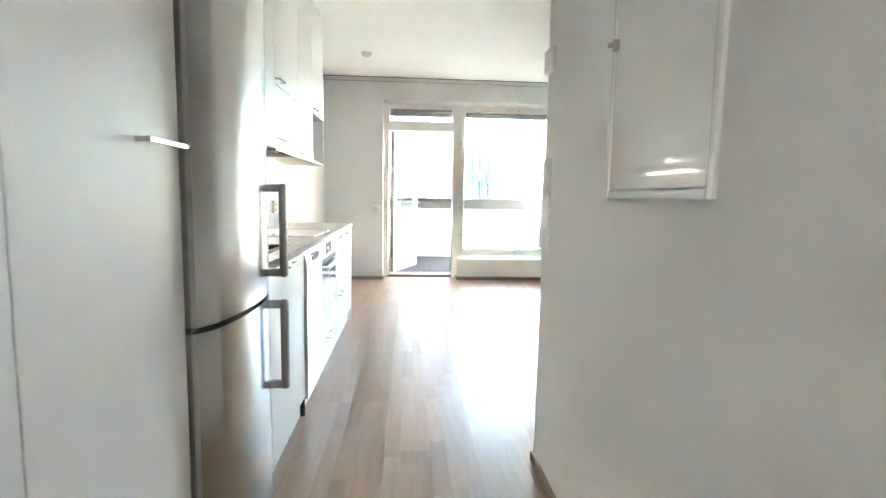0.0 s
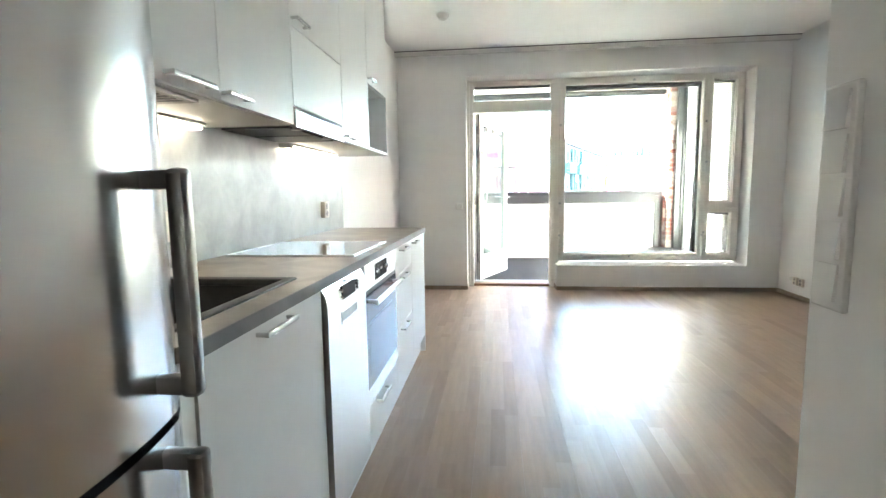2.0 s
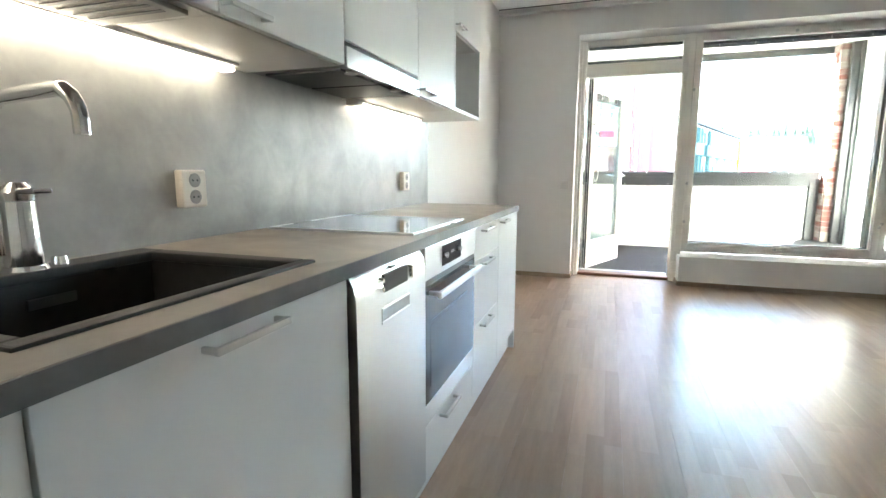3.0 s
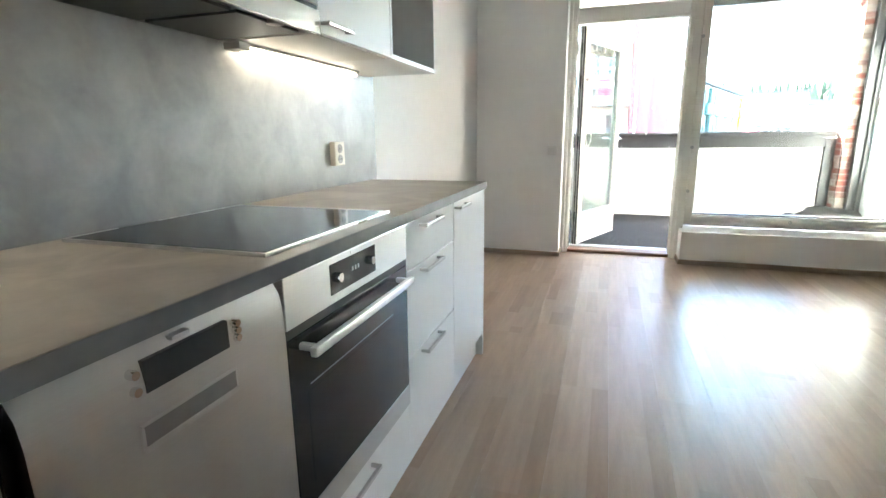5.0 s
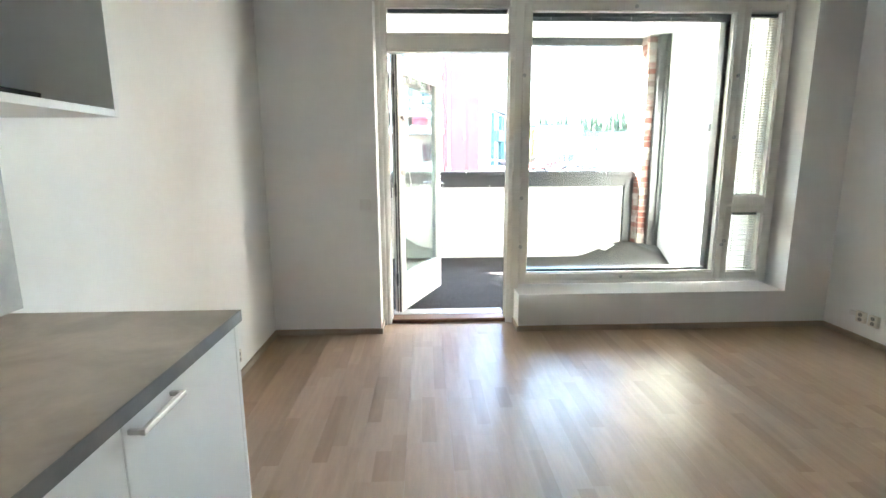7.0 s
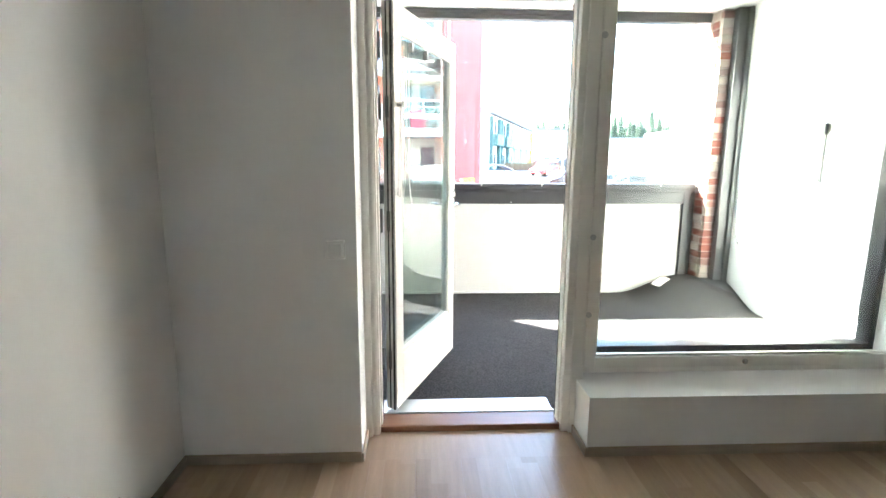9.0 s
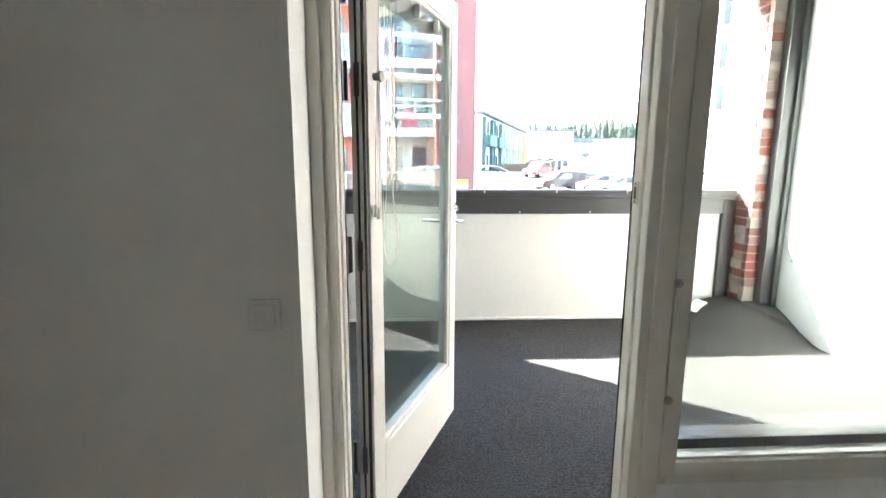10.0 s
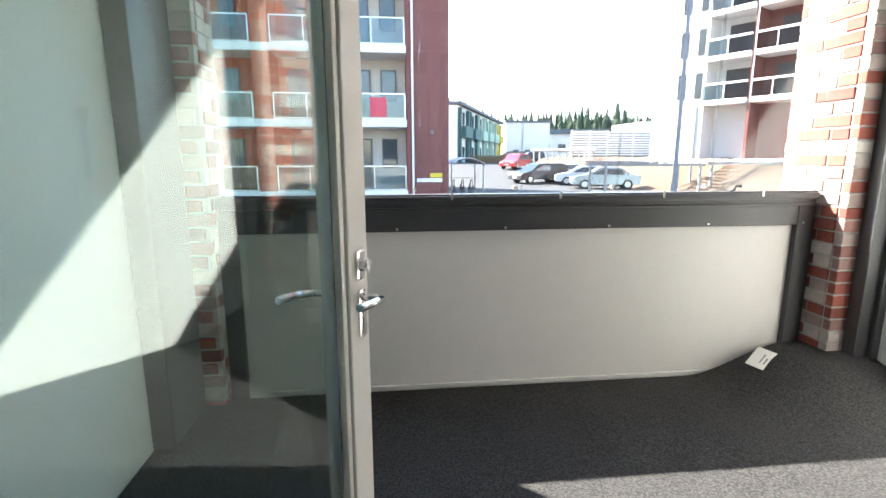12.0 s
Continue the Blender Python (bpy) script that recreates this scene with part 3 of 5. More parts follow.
cord([(0.102, 1.93), (0.106, 1.49), (0.103, 1.26), (0.068, 1.15), (0.056, 1.22), (0.050, 1.61)], 0.010)
for x0, x1, zt in ((0.045, 0.021, 1.215), (0.050, 0.043, 1.205)):
    cord([(0.070, 1.92), (x0, 1.61), (0.5 * (x0 + x1) - 0.006, 1.40), (x1, zt)], 0.010)
    leafpart("cord_tassel", cyl(bmesh.new(), (x1, -LT - 0.010, zt + 0.004), (x1, -LT - 0.010, zt - 0.034), 0.004, 0.007), M_PLASTIC)

# ---- balcony ----
BF, BX0, BX1, BY = -0.022, -0.60, 3.37, 10.0
solid("balcony_slab", blk(BX0 - 0.2, BX1 + 0.4, YO - 0.06, 10.25, -0.30, BF - 0.03), M_SLAB, "concrete balcony slab", "slab", "structure")
solid("balcony_ceiling", blk(BX0 - 0.2, BX1 + 0.4, YO, 10.07, 2.79, 3.0), M_RENDER, "white painted balcony ceiling", "ceiling", "structure")
solid("balcony_wall_east", blk(BX1, BX1 + 0.2, YO, 9.786, -0.3, 2.79), M_RENDER, "white rendered balcony side wall", "wall", "structure")
solid("balcony_wall_west", blk(BX0 - 0.2, BX0, YO, 9.88, -0.3, 2.79), M_RENDER, "white rendered balcony side wall", "wall", "structure")

# felt carpet, its far corner curled up against the pillar
def step(a):
    a = min(max(a, 0), 1)
    return a * a * (3 - 2 * a)


bm = bmesh.new()
NX, NY = 130, 80
grid = []
for j in range(NY + 1):
    row = []
    for i in range(NX + 1):
        x, y = BX0 + 0.01 + (BX1 - BX0 - 0.02) * i / NX, YO + 0.005 + (9.96 - YO) * j / NY
        lift = 0.20 * step((x - 2.35) / 0.7) * step((y - 9.15) / 0.6)
        row.append(bm.verts.new((x, y, BF + lift + 0.003 * noise.noise((x * 2.2, y * 2.2, 0)))))
    grid.append(row)
for j in range(NY):
    for i in range(NX):
        bm.faces.new((grid[j][i], grid[j][i + 1], grid[j + 1][i + 1], grid[j + 1][i]))
bmesh.ops.solidify(bm, geom=bm.faces, thickness=0.008)
solid("carpet", bm, M_CARPET, "charcoal needle-felt carpet with one corner curled up", "carpet")
tag_ = thing("paper_tag", (2.78, 9.84, 0.125), "white paper label lying on the curled carpet", "label")
tag_.rotation_euler = (radians(9), radians(-19), radians(31))
part("sheet", blk(-0.095, 0.095, -0.06, 0.06, 0, 0.002, r=0.0005), M_PAPER, tag_, local=True)
for k in range(2):
    part("print_line", blk(-0.045, 0.045 - 0.03 * k, -0.004 - k * 0.022, 0.004 - k * 0.022, 0.002, 0.0026), M_INK, tag_, local=True)

rail = thing("balcony_railing", (1.3, 10.0, BF), "white panel balcony railing with a charcoal metal frame", "railing", kind="structure")
RX0, RX1 = -0.38, 3.12
part("panel", blk(RX0, 3.03, 10.02, 10.03, -0.06, 0.94), M_PANEL, rail, "smooth white panel")
part("top_band", blk(RX0 + 0.09, 3.02, 9.985, 10.02, 0.925, 1.045, r=0.003), M_DARK, rail, "charcoal metal band")
part("ledge", blk(RX0, RX1, 9.965, 10.04, 1.045, 1.06, r=0.003), M_DARK, rail)
part("spacer", blk(RX0, RX1, 9.98, 10.035, 1.06, 1.085), M_DARK, rail)
part("handrail", blk(RX0, RX1, 9.955, 10.05, 1.085, 1.125, r=0.004), M_DARK, rail)
part("glass_track", blk(RX0, RX1, 9.968, 10.03, 1.125, 1.134, r=0.002), M_DARK, rail)
part("post", blk(3.02, 3.135, 9.982, 10.05, -0.06, 1.043, r=0.004), M_DARK, rail)
part("post", blk(RX0 - 0.005, RX0 + 0.09, 9.982, 10.05, -0.06, 1.043, r=0.004), M_DARK, rail)
for k in range(5):
    x = 0.58 + 0.62 * k
    part("screw", cyl(bmesh.new(), (x, 9.985, 0.94), (x, 9.979, 0.94), 0.008, 0.006, 10), M_NICKEL, rail)
    part("clip", blks((x + 0.30, x + 0.312, 9.948, 9.953, 1.105, 1.145), r=0.001), M_NICKEL, rail)
part("seal_strip", blk(RX0, 3.03, 10.005, 10.02, -0.03, -0.012), M_PAPER, rail)

glz = thing("balcony_glazing", (1.3, 10.0, 1.13), "frameless sliding balcony glass panels in charcoal tracks", "glazing", kind="structure")
part("top_track", blks((RX0, RX1, 9.94, 10.04, 2.70, 2.785), (RX0, RX1, 9.93, 9.94, 2.74, 2.785), r=0.003), M_DARK, glz)
px = 0.715 - 2 * 0.572
while px < RX1 - 0.1:
    p = part("glass_panel", blk(max(px, RX0) + 0.002, min(px + 0.572, RX1) - 0.002, 9.995, 10.003, 1.14, 2.70, r=0.001), M_GLASSB, glz)
    p.visible_shadow = False
    part("edge_strip", blk(px - 0.004, px + 0.004, 9.990, 10.008, 1.14, 2.70), M_CLEAR, glz).visible_shadow = False
    part("roller", cyl(bmesh.new(), (px - 0.035, 9.992, 1.165), (px - 0.035, 9.982, 1.165), 0.013, n=14), M_PLASTIC, glz)
    px += 0.572
part("latch", tube(bmesh.new(), [(2.55, 9.97, 1.14), (2.55, 9.94, 1.15), (2.55, 9.93, 1.17), (2.58, 9.925, 1.17)], 0.010), M_STEELD, glz)
part("latch", tube(bmesh.new(), [(2.40, 9.93, 2.70), (2.40, 9.915, 2.69), (2.43, 9.91, 2.685)], 0.008), M_STEELD, glz)
for y, z in ((9.56, 1.04), (9.56, 0.58), (9.56, 1.62)):
    sc = thing("wall_screw", (BX1, y, z), "small dark fixing screwed into the white balcony wall", "screw", "wall fixings")
    part("head", cyl(bmesh.new(), (BX1 + 0.004, y, z), (BX1 - 0.012, y, z), 0.010, 0.008, 12), M_STEELD, sc)
col = thing("steel_post", (3.307, 9.74, BF), "flat charcoal steel post between brick pillar and white wall", "post", kind="structure")
part("shaft", blks((3.245, 3.369, 9.705, 9.788, BF, 2.785), (3.325, 3.369, 9.672, 9.704, BF, 2.785), r=0.004), M_DARK, col)
col2 = thing("steel_post", (-0.545, 9.69, BF), "broad charcoal steel post against the white side wall", "post", kind="structure")
part("shaft", blks((-0.598, -0.495, 9.49, 9.895, BF, 2.785), r=0.006), M_DARK, col2)
br = thing("wall_bracket", (BX1, 8.67, 1.4), "slim perforated metal bracket on the white balcony wall", "bracket")
part("strip", blk(BX1 - 0.006, BX1, 8.655, 8.685, 1.20, 1.60, r=0.001), M_STEELD, br)
part("cap", blk(BX1 - 0.035, BX1 - 0.006, 8.64, 8.70, 1.57, 1.65, r=0.004), M_STEELD, br)
for k in range(7):
    part("hole", cyl(bmesh.new(), (BX1 - 0.0065, 8.67, 1.22 + 0.05 * k), (BX1 - 0.0075, 8.67, 1.22 + 0.05 * k), 0.006, n=8), M_BLACK, br)

# ---- kitchen ----
def handle(parent, x, y0, y1, z, label="satin metal bar handle"):
    """A flat bar on two short legs, along y."""
    return part("handle", blks((x, x + 0.026, y0, y0 + 0.008, z - 0.005, z + 0.005), (x, x + 0.026, y1 - 0.008, y1, z - 0.005, z + 0.005),
                               (x + 0.022, x + 0.031, y0, y1, z - 0.006, z + 0.006), r=0.0015), M_NICKEL, parent, label)


def base_unit(name, y0, y1, label, fronts, zt=0.858):
    """A floor cabinet: body, fronts with handles. fronts: name, z0, z1, handle y0, y1, z."""
    c = thing(name, (XW, y0, 0), label, "cabinet", "kitchen base cabinets")
    part("body", blk(XW + 0.01, FX - 0.02, y0 + 0.001, y1 - 0.001, 0.12, zt), M_PLASTICD, c)
    for kind, z0, z1, h0, h1, hz in fronts:
        d = part(kind, blk(FX - 0.018, FX, y0 + 0.002, y1 - 0.002, z0 + 0.002, z1 - 0.002, r=0.0015), M_FRONT, c)
        if hz:
            handle(d, FX, h0, h1, hz)
    return c


base_unit("sink_cabinet", 2.035, 2.655, "white sink base cabinet with one plain door", [("door", 0.12, 0.866, 2.25, 2.415, 0.846)], 0.69)
base_unit("drawer_cabinet", 3.712, 4.212, "white base cabinet with three drawers", [("drawer_front", 0.715, 0.866, 3.83, 4.01, 0.842),
          ("drawer_front", 0.428, 0.715, 3.83, 4.01, 0.695), ("drawer_front", 0.12, 0.428, 3.83, 4.01, 0.410)])
base_unit("end_cabinet", 4.212, 4.715, "white base cabinet with one plain door", [("door", 0.12, 0.866, 4.225, 4.375, 0.842)])
solid("cabinet_end_panel", blk(XW, FX, 4.715, 4.735, 0.0, 0.868, r=0.001), M_FRONT, "white end panel closing the kitchen row", "cabinet panel")
solid("cabinet_filler", blk(XW, FX - 0.004, 1.996, 2.033, 0.0, 0.868), M_FRONT, "white filler strip between fridge and sink cabinet", "filler strip")
solid("plinth", blk(FX - 0.05, FX - 0.035, 2.035, 4.715, 0.0, 0.12), M_FRONT, "white plinth board under the kitchen cabinets", "plinth")

top = thing("worktop", (XW, 2.0, 0.87), "grey-beige concrete-look laminate worktop", "worktop")
SY0, SY1, SX0, SX1 = 2.065, 2.64, -0.735, -0.24
bm = bmesh.new()
ring = [[bm.verts.new((x, y, z)) for x, y in pts] for z in (0.90, 0.872) for pts in (((XW, 2.0), (-0.168, 2.0), (-0.168, 4.742), (XW, 4.742)), ((SX0, SY0), (SX1, SY0), (SX1, SY1), (SX0, SY1)))]
for a, b in ((ring[0], ring[1]), (ring[2], ring[3]), (ring[0], ring[2]), (ring[1], ring[3])):
    for i in range(4):
        bm.faces.new((a[i], a[(i + 1) % 4], b[(i + 1) % 4], b[i]))
bmesh.ops.recalc_face_normals(bm, faces=bm.faces)
part("slab", bm, M_TOP, top)
part("front_edge", blks((-0.168, -0.165, 2.0, 4.745, 0.868, 0.899), (XW, -0.168, 4.742, 4.745, 0.868, 0.899)), M_TOPEDGE, top, "dark grey worktop edge")
solid("backsplash", blk(XW, XW + 0.012, 2.0, 4.79, 0.90, 1.42), M_SPLASH, "cloudy grey concrete-look backsplash panel", "backsplash", "structure")

sink = thing("kitchen_sink", (-0.49, 2.35, 0.9), "black composite kitchen sink set into the worktop", "sink")
part("rim", blks((SX0, SX0 + 0.075, SY0, SY1, 0.885, 0.906), (SX1 - 0.03, SX1, SY0, SY1, 0.885, 0.906), (SX0 + 0.075, SX1 - 0.03, SY0, SY0 + 0.03, 0.885, 0.906),
                 (SX0 + 0.075, SX1 - 0.03, SY1 - 0.04, SY1, 0.885, 0.906), r=0.004), M_SINK, sink)
bm = bmesh.new()
xa, xb, ya, yb, zb = SX0 + 0.07, SX1 - 0.025, SY0 + 0.025, SY1 - 0.035, 0.71
rings = [[bm.verts.new(p) for p in ((xa + d, ya + d, z), (xb - d, ya + d, z), (xb - d, yb - d, z), (xa + d, yb - d, z))] for d, z in ((0, 0.90), (0.008, 0.74), (0.03, 0.715), (0.06, zb))]
for a, b in zip(rings, rings[1:]):
    for i in range(4):
        bm.faces.new((a[i], a[(i + 1) % 4], b[(i + 1) % 4], b[i]))
bm.faces.new(rings[-1])
bmesh.ops.recalc_face_normals(bm, faces=bm.faces)
bmesh.ops.reverse_faces(bm, faces=bm.faces)
bmesh.ops.solidify(bm, geom=bm.faces, thickness=0.008)
part("bowl", bm, M_SINK, sink)
part("overflow", blks((xa + 0.006, xa + 0.012, 2.33, 2.42, 0.835, 0.855), r=0.002), M_STEELD, sink, "overflow slot")
part("drain", cyl(bmesh.new(), (-0.48, 2.36, 0.712), (-0.48, 2.36, 0.72), 0.055, n=24), M_NICKEL, sink)

tap = thing("kitchen_tap", (-0.70, 2.345, 0.906), "chrome single-lever kitchen tap with a high spout", "tap")
bm = cyl(bmesh.new(), (-0.70, 2.362, 0.906), (-0.70, 2.362, 0.914), 0.038, 0.034, 28)
cyl(bm, (-0.70, 2.362, 0.914), (-0.70, 2.362, 1.035), 0.031, 0.029, 28)
part("body", bm, M_CHROME, tap)
bm = cyl(bmesh.new(), (-0.70, 2.362, 1.037), (-0.70, 2.362, 1.052), 0.030, 0.032, 28)
cyl(bm, (-0.70, 2.362, 1.052), (-0.70, 2.362, 1.070), 0.032, 0.018, 28)
box(bm, -0.700, -0.625, 2.346, 2.378, 1.050, 1.060, r=0.004)
part("lever", bm, M_CHROME, tap)
part("spout", tube(bmesh.new(), [(-0.72, 2.33, 0.935), (-0.72, 2.33, 1.16)] + [(-0.72 + 0.05 * (1 - math.cos(a)), 2.338 + 0.004 * math.sin(a), 1.16 + 0.06 * math.sin(a)) for a in (0.3, 0.7, 1.1, 1.5)]
     + [(-0.60, 2.345, 1.225), (-0.53, 2.3455, 1.228)] + [(-0.53 + 0.055 * math.sin(a), 2.335, 1.228 - 0.055 * (1 - math.cos(a))) for a in (0.4, 0.8, 1.2, 1.57)] + [(-0.475, 2.335, 1.15)], 0.013, 14), M_CHROME, tap)
part("knob", cyl(bmesh.new(), (-0.70, 2.425, 0.906), (-0.70, 2.425, 0.922), 0.016, 0.013), M_CHROME, tap)

hob = thing("induction_hob", (-0.478, 3.41, 0.9), "black glass induction hob with a steel rim", "hob")
HX0, HX1, HY0, HY1 = -0.735, -0.218, 3.135, 3.685
part("glass", blk(HX0, HX1, HY0, HY1, 0.901, 0.907, r=0.001), M_HOB, hob)
part("trim", blks((HX0 - 0.007, HX0, HY0 - 0.007, HY1 + 0.007, 0.9, 0.908), (HX1, HX1 + 0.007, HY0 - 0.007, HY1 + 0.007, 0.9, 0.908),
                  (HX0, HX1, HY0 - 0.007, HY0, 0.9, 0.908), (HX0, HX1, HY1, HY1 + 0.007, 0.9, 0.908), r=0.001), M_NICKEL, hob)

dw = thing("dishwasher", (XW, 2.66, 0.0), "slim stainless steel dishwasher under the worktop", "dishwasher")
part("cabinet", blk(XW + 0.02, FX - 0.04, 2.665, 3.105, 0.02, 0.862), M_STEELD, dw)
prof = [(-0.21, 0.10), (-0.168, 0.10), (-0.163, 0.11), (-0.163, 0.76), (-0.164, 0.81), (-0.169, 0.84), (-0.182, 0.862), (-0.21, 0.864)]
part("door", extrude_profile(bmesh.new(), prof, "y", 2.672, 3.103), M_SATIN, dw, "brushed steel door")
part("grip", blks((-0.170, -0.160, 2.797, 2.974, 0.720, 0.729), (-0.170, -0.160, 2.797, 2.974, 0.757, 0.762), (-0.170, -0.160, 2.797, 2.802, 0.729, 0.757), (-0.170, -0.160, 2.969, 2.974, 0.729, 0.757), r=0.002), M_NICKEL, dw, "recessed grip")
# flat plate in darker metal, painting in the shade inside the grip
part("grip_shade_plate", blk(-0.168, -0.1618, 2.802, 2.969, 0.729, 0.757), M_GRIP, dw)
part("display", blk(-0.1755, -0.1622, 2.814, 2.964, 0.798, 0.843, r=0.001), M_BLACK, dw, "black control display")
for k, (yy, zz) in enumerate(((2.798, 0.832), (2.798, 0.809), (2.980, 0.833), (2.980, 0.809), (2.980, 0.821))):
    part("button", cyl(bmesh.new(), (-0.172, yy, zz), (-0.156, yy, zz), 0.007, 0.006, 12), M_CHROME, dw)
part("badge", blk(-0.178, -0.1655, 2.865, 2.895, 0.850, 0.856), M_NICKEL, dw)
part("kick", blk(-0.235, -0.225, 2.672, 3.103, 0.0, 0.10), M_STEELD, dw)
part("leg", cyl(bmesh.new(), (-0.20, 2.70, 0.0), (-0.20, 2.70, 0.1), 0.014, n=10), M_BLACK, dw)

ov = thing("built_in_oven", (XW, 3.112, 0.28), "stainless steel built-in oven with a dark glass door", "oven")
OX = -0.172
part("body", blk(XW + 0.03, OX - 0.02, 3.115, 3.708, 0.285, 0.86), M_STEELD, ov)
part("control_panel", blk(OX - 0.02, OX + 0.004, 3.115, 3.708, 0.762, 0.866, r=0.002), M_SATIN, ov)
part("display", blk(OX + 0.004, OX + 0.0055, 3.275, 3.495, 0.782, 0.851, r=0.0005), M_BLACKGLASS, ov)
for k in range(3):
    part("display_digit", blk(OX + 0.0055, OX + 0.006, 3.37 + 0.014 * k, 3.378 + 0.014 * k, 0.814, 0.824), M_PLASTICD, ov)
for yy in (3.305, 3.465):
    part("knob", cyl(bmesh.new(), (OX + 0.005, yy, 0.817), (OX + 0.016, yy, 0.817), 0.011, 0.010), M_CHROME, ov)
part("badge", blk(OX + 0.004, OX + 0.0048, 3.37, 3.41, 0.855, 0.861), M_NICKEL, ov)
od = part("door", blks((OX - 0.02, OX + 0.002, 3.115, 3.708, 0.352, 0.742), r=0.002), M_BLACKGLASS, ov, "dark glass oven door")
part("lower_trim", blk(OX - 0.02, OX + 0.004, 3.115, 3.708, 0.285, 0.352, r=0.002), M_SATIN, ov)
part("top_trim", blk(OX - 0.02, OX + 0.001, 3.115, 3.708, 0.742, 0.762, r=0.001), M_BLACK, ov)
part("handle", blks((OX + 0.034, OX + 0.050, 3.138, 3.655, 0.705, 0.726), (OX, OX + 0.036, 3.150, 3.166, 0.710, 0.724), (OX, OX + 0.036, 3.626, 3.642, 0.710, 0.724), r=0.004), M_SATIN, od, "steel bar handle")
part("shelf_line", blk(OX + 0.002, OX + 0.0026, 3.18, 3.60, 0.622, 0.625), M_STEELD, od)
part("inner_window", blk(OX + 0.002, OX + 0.0025, 3.17, 3.655, 0.40, 0.61), M_BLACKGLASS, od)
wd = thing("warming_drawer", (XW, 3.112, 0.12), "white drawer below the oven", "drawer")
part("box", blk(XW + 0.01, FX - 0.02, 3.114, 3.710, 0.12, 0.283), M_CARCASS, wd)
wf = part("drawer_front", blk(FX - 0.018, FX, 3.114, 3.710, 0.122, 0.283, r=0.0015), M_FRONT, wd)
handle(wf, FX, 3.27, 3.44, 0.250)

# tall cupboard and fridge
tall = thing("tall_cupboard", (XW, 0.88, 0), "tall plain white hallway cupboard with a bar handle", "cupboard")
part("body", blk(XW, -0.215, 0.878, 1.388, 0.0, 2.66), M_CARCASS, tall)
td = part("door", blk(-0.215, -0.195, 0.88, 1.388, 0.08, 2.66, r=0.002), M_FRONT, tall)
handle(td, -0.195, 1.20, 1.37, 1.252)
tall2 = thing("tall_cupboard", (XW, 0.36, 0), "tall plain white hallway cupboard", "cupboard")
part("body", blk(XW, -0.215, 0.36, 0.876, 0.0, 2.66), M_CARCASS, tall2)
part("door", blk(-0.215, -0.195, 0.361, 0.876, 0.08, 2.66, r=0.002), M_FRONT, tall2)
solid("tall_plinth", blk(-0.24, -0.23, 0.36, 1.39, 0.0, 0.08), M_FRONT, "white plinth board under the tall cupboards", "plinth")
solid("cupboard_filler", blk(XW, -0.21, 0.36, 1.99, 2.662, H), M_FRONT, "white filler board up to the ceiling", "filler board")
fr = thing("fridge_freezer", (-0.48, 1.69, 0), "stainless steel fridge-freezer with bar handles coloured in their shadow tone", "fridge")
part("body", blk(XW + 0.02, -0.225, 1.402, 1.992, 0.02, 1.86, r=0.004), M_PLASTICD, fr)


def bowed(z0, z1):
    pts = [(-0.222, 1.403), (-0.175, 1.403)]
    pts += [(-0.175 + 0.058 * math.sin(math.pi * (i / 14)) ** 0.55, 1.403 + 0.587 * i / 14) for i in range(1, 14)]
    pts += [(-0.175, 1.990), (-0.222, 1.990)]
    return extrude_profile(bmesh.new(), pts, "z", z0, z1)


def fridge_handle(parent, z0, z1):
    # backlit bar and shadowed legs: the shade is in the metal's colour
    part("handle", blks((-0.098, -0.072, 1.882, 1.910, z0, z1), r=0.008), M_GRIP, parent, "brushed bar handle")
    for z in (z0 + 0.016, z1 - 0.016):
        part("handle_leg", blk(-0.150, -0.086, 1.885, 1.907, z - 0.0135, z + 0.0135, r=0.004), M_GRIP, parent)


fd = part("upper_door", bowed(0.817, 1.86), M_STEEL, fr, "brushed steel bowed door")
ld = part("lower_door", bowed(0.06, 0.802), M_STEEL, fr, "brushed steel bowed door")
fridge_handle(fd, 0.865, 1.185)
fridge_handle(ld, 0.468, 0.785)
part("base_grille", blk(-0.235, -0.215, 1.41, 1.985, 0.0, 0.06), M_STEELD, fr)
part("gap_strip", blk(-0.222, -0.19, 1.405, 1.988, 0.800, 0.819), M_STEELD, fr)
ovf = thing("over_fridge_cupboard", (XW, 1.40, 1.88), "white wall cupboard above the fridge", "cupboard")
part("body", blk(XW, -0.215, 1.40, 1.992, 1.88, 2.66), M_CARCASS, ovf)
part("door", blk(-0.215, -0.195, 1.401, 1.99, 1.882, 2.658, r=0.002), M_FRONT, ovf)

# wall cabinets
UB, UT = 1.408, 2.66


def wall_unit(name, y0, y1, label, fronts, zb=UB):
    c = thing(name, (XW, y0, zb), label, "cabinet", "kitchen wall cabinets")
    part("body", blk(XW, UX - 0.02, y0 + 0.001, y1 - 0.001, zb, UT), M_CARCASS, c)
    for z0, z1, h0, h1, hz in fronts:
        d = part("door", blk(UX - 0.018, UX, y0 + 0.002, y1 - 0.002, z0 + 0.002, z1 - 0.002, r=0.0015), M_FRONT, c)
        if hz:
            handle(d, UX, h0, h1, hz)
    return c


wall_unit("wall_cabinet", 2.04, 2.60, "white wall cabinet with a plain door", [(UB, UT, 2.36, 2.535, 1.432)])
wall_unit("wall_cabinet", 2.60, 3.107, "white wall cabinet with a plain door", [(UB, UT, 2.605, 2.735, 1.432)])
wall_unit("hood_cabinet", 3.107, 3.712, "white wall cabinet over the cooker hood", [(1.482, 1.776, 0, 0, 0), (1.776, UT, 3.115, 3.24, 1.802)], zb=1.482)
wall_unit("wall_cabinet", 3.712, 4.215, "white wall cabinet with a plain door", [(UB, UT, 3.72, 3.87, 1.436)])
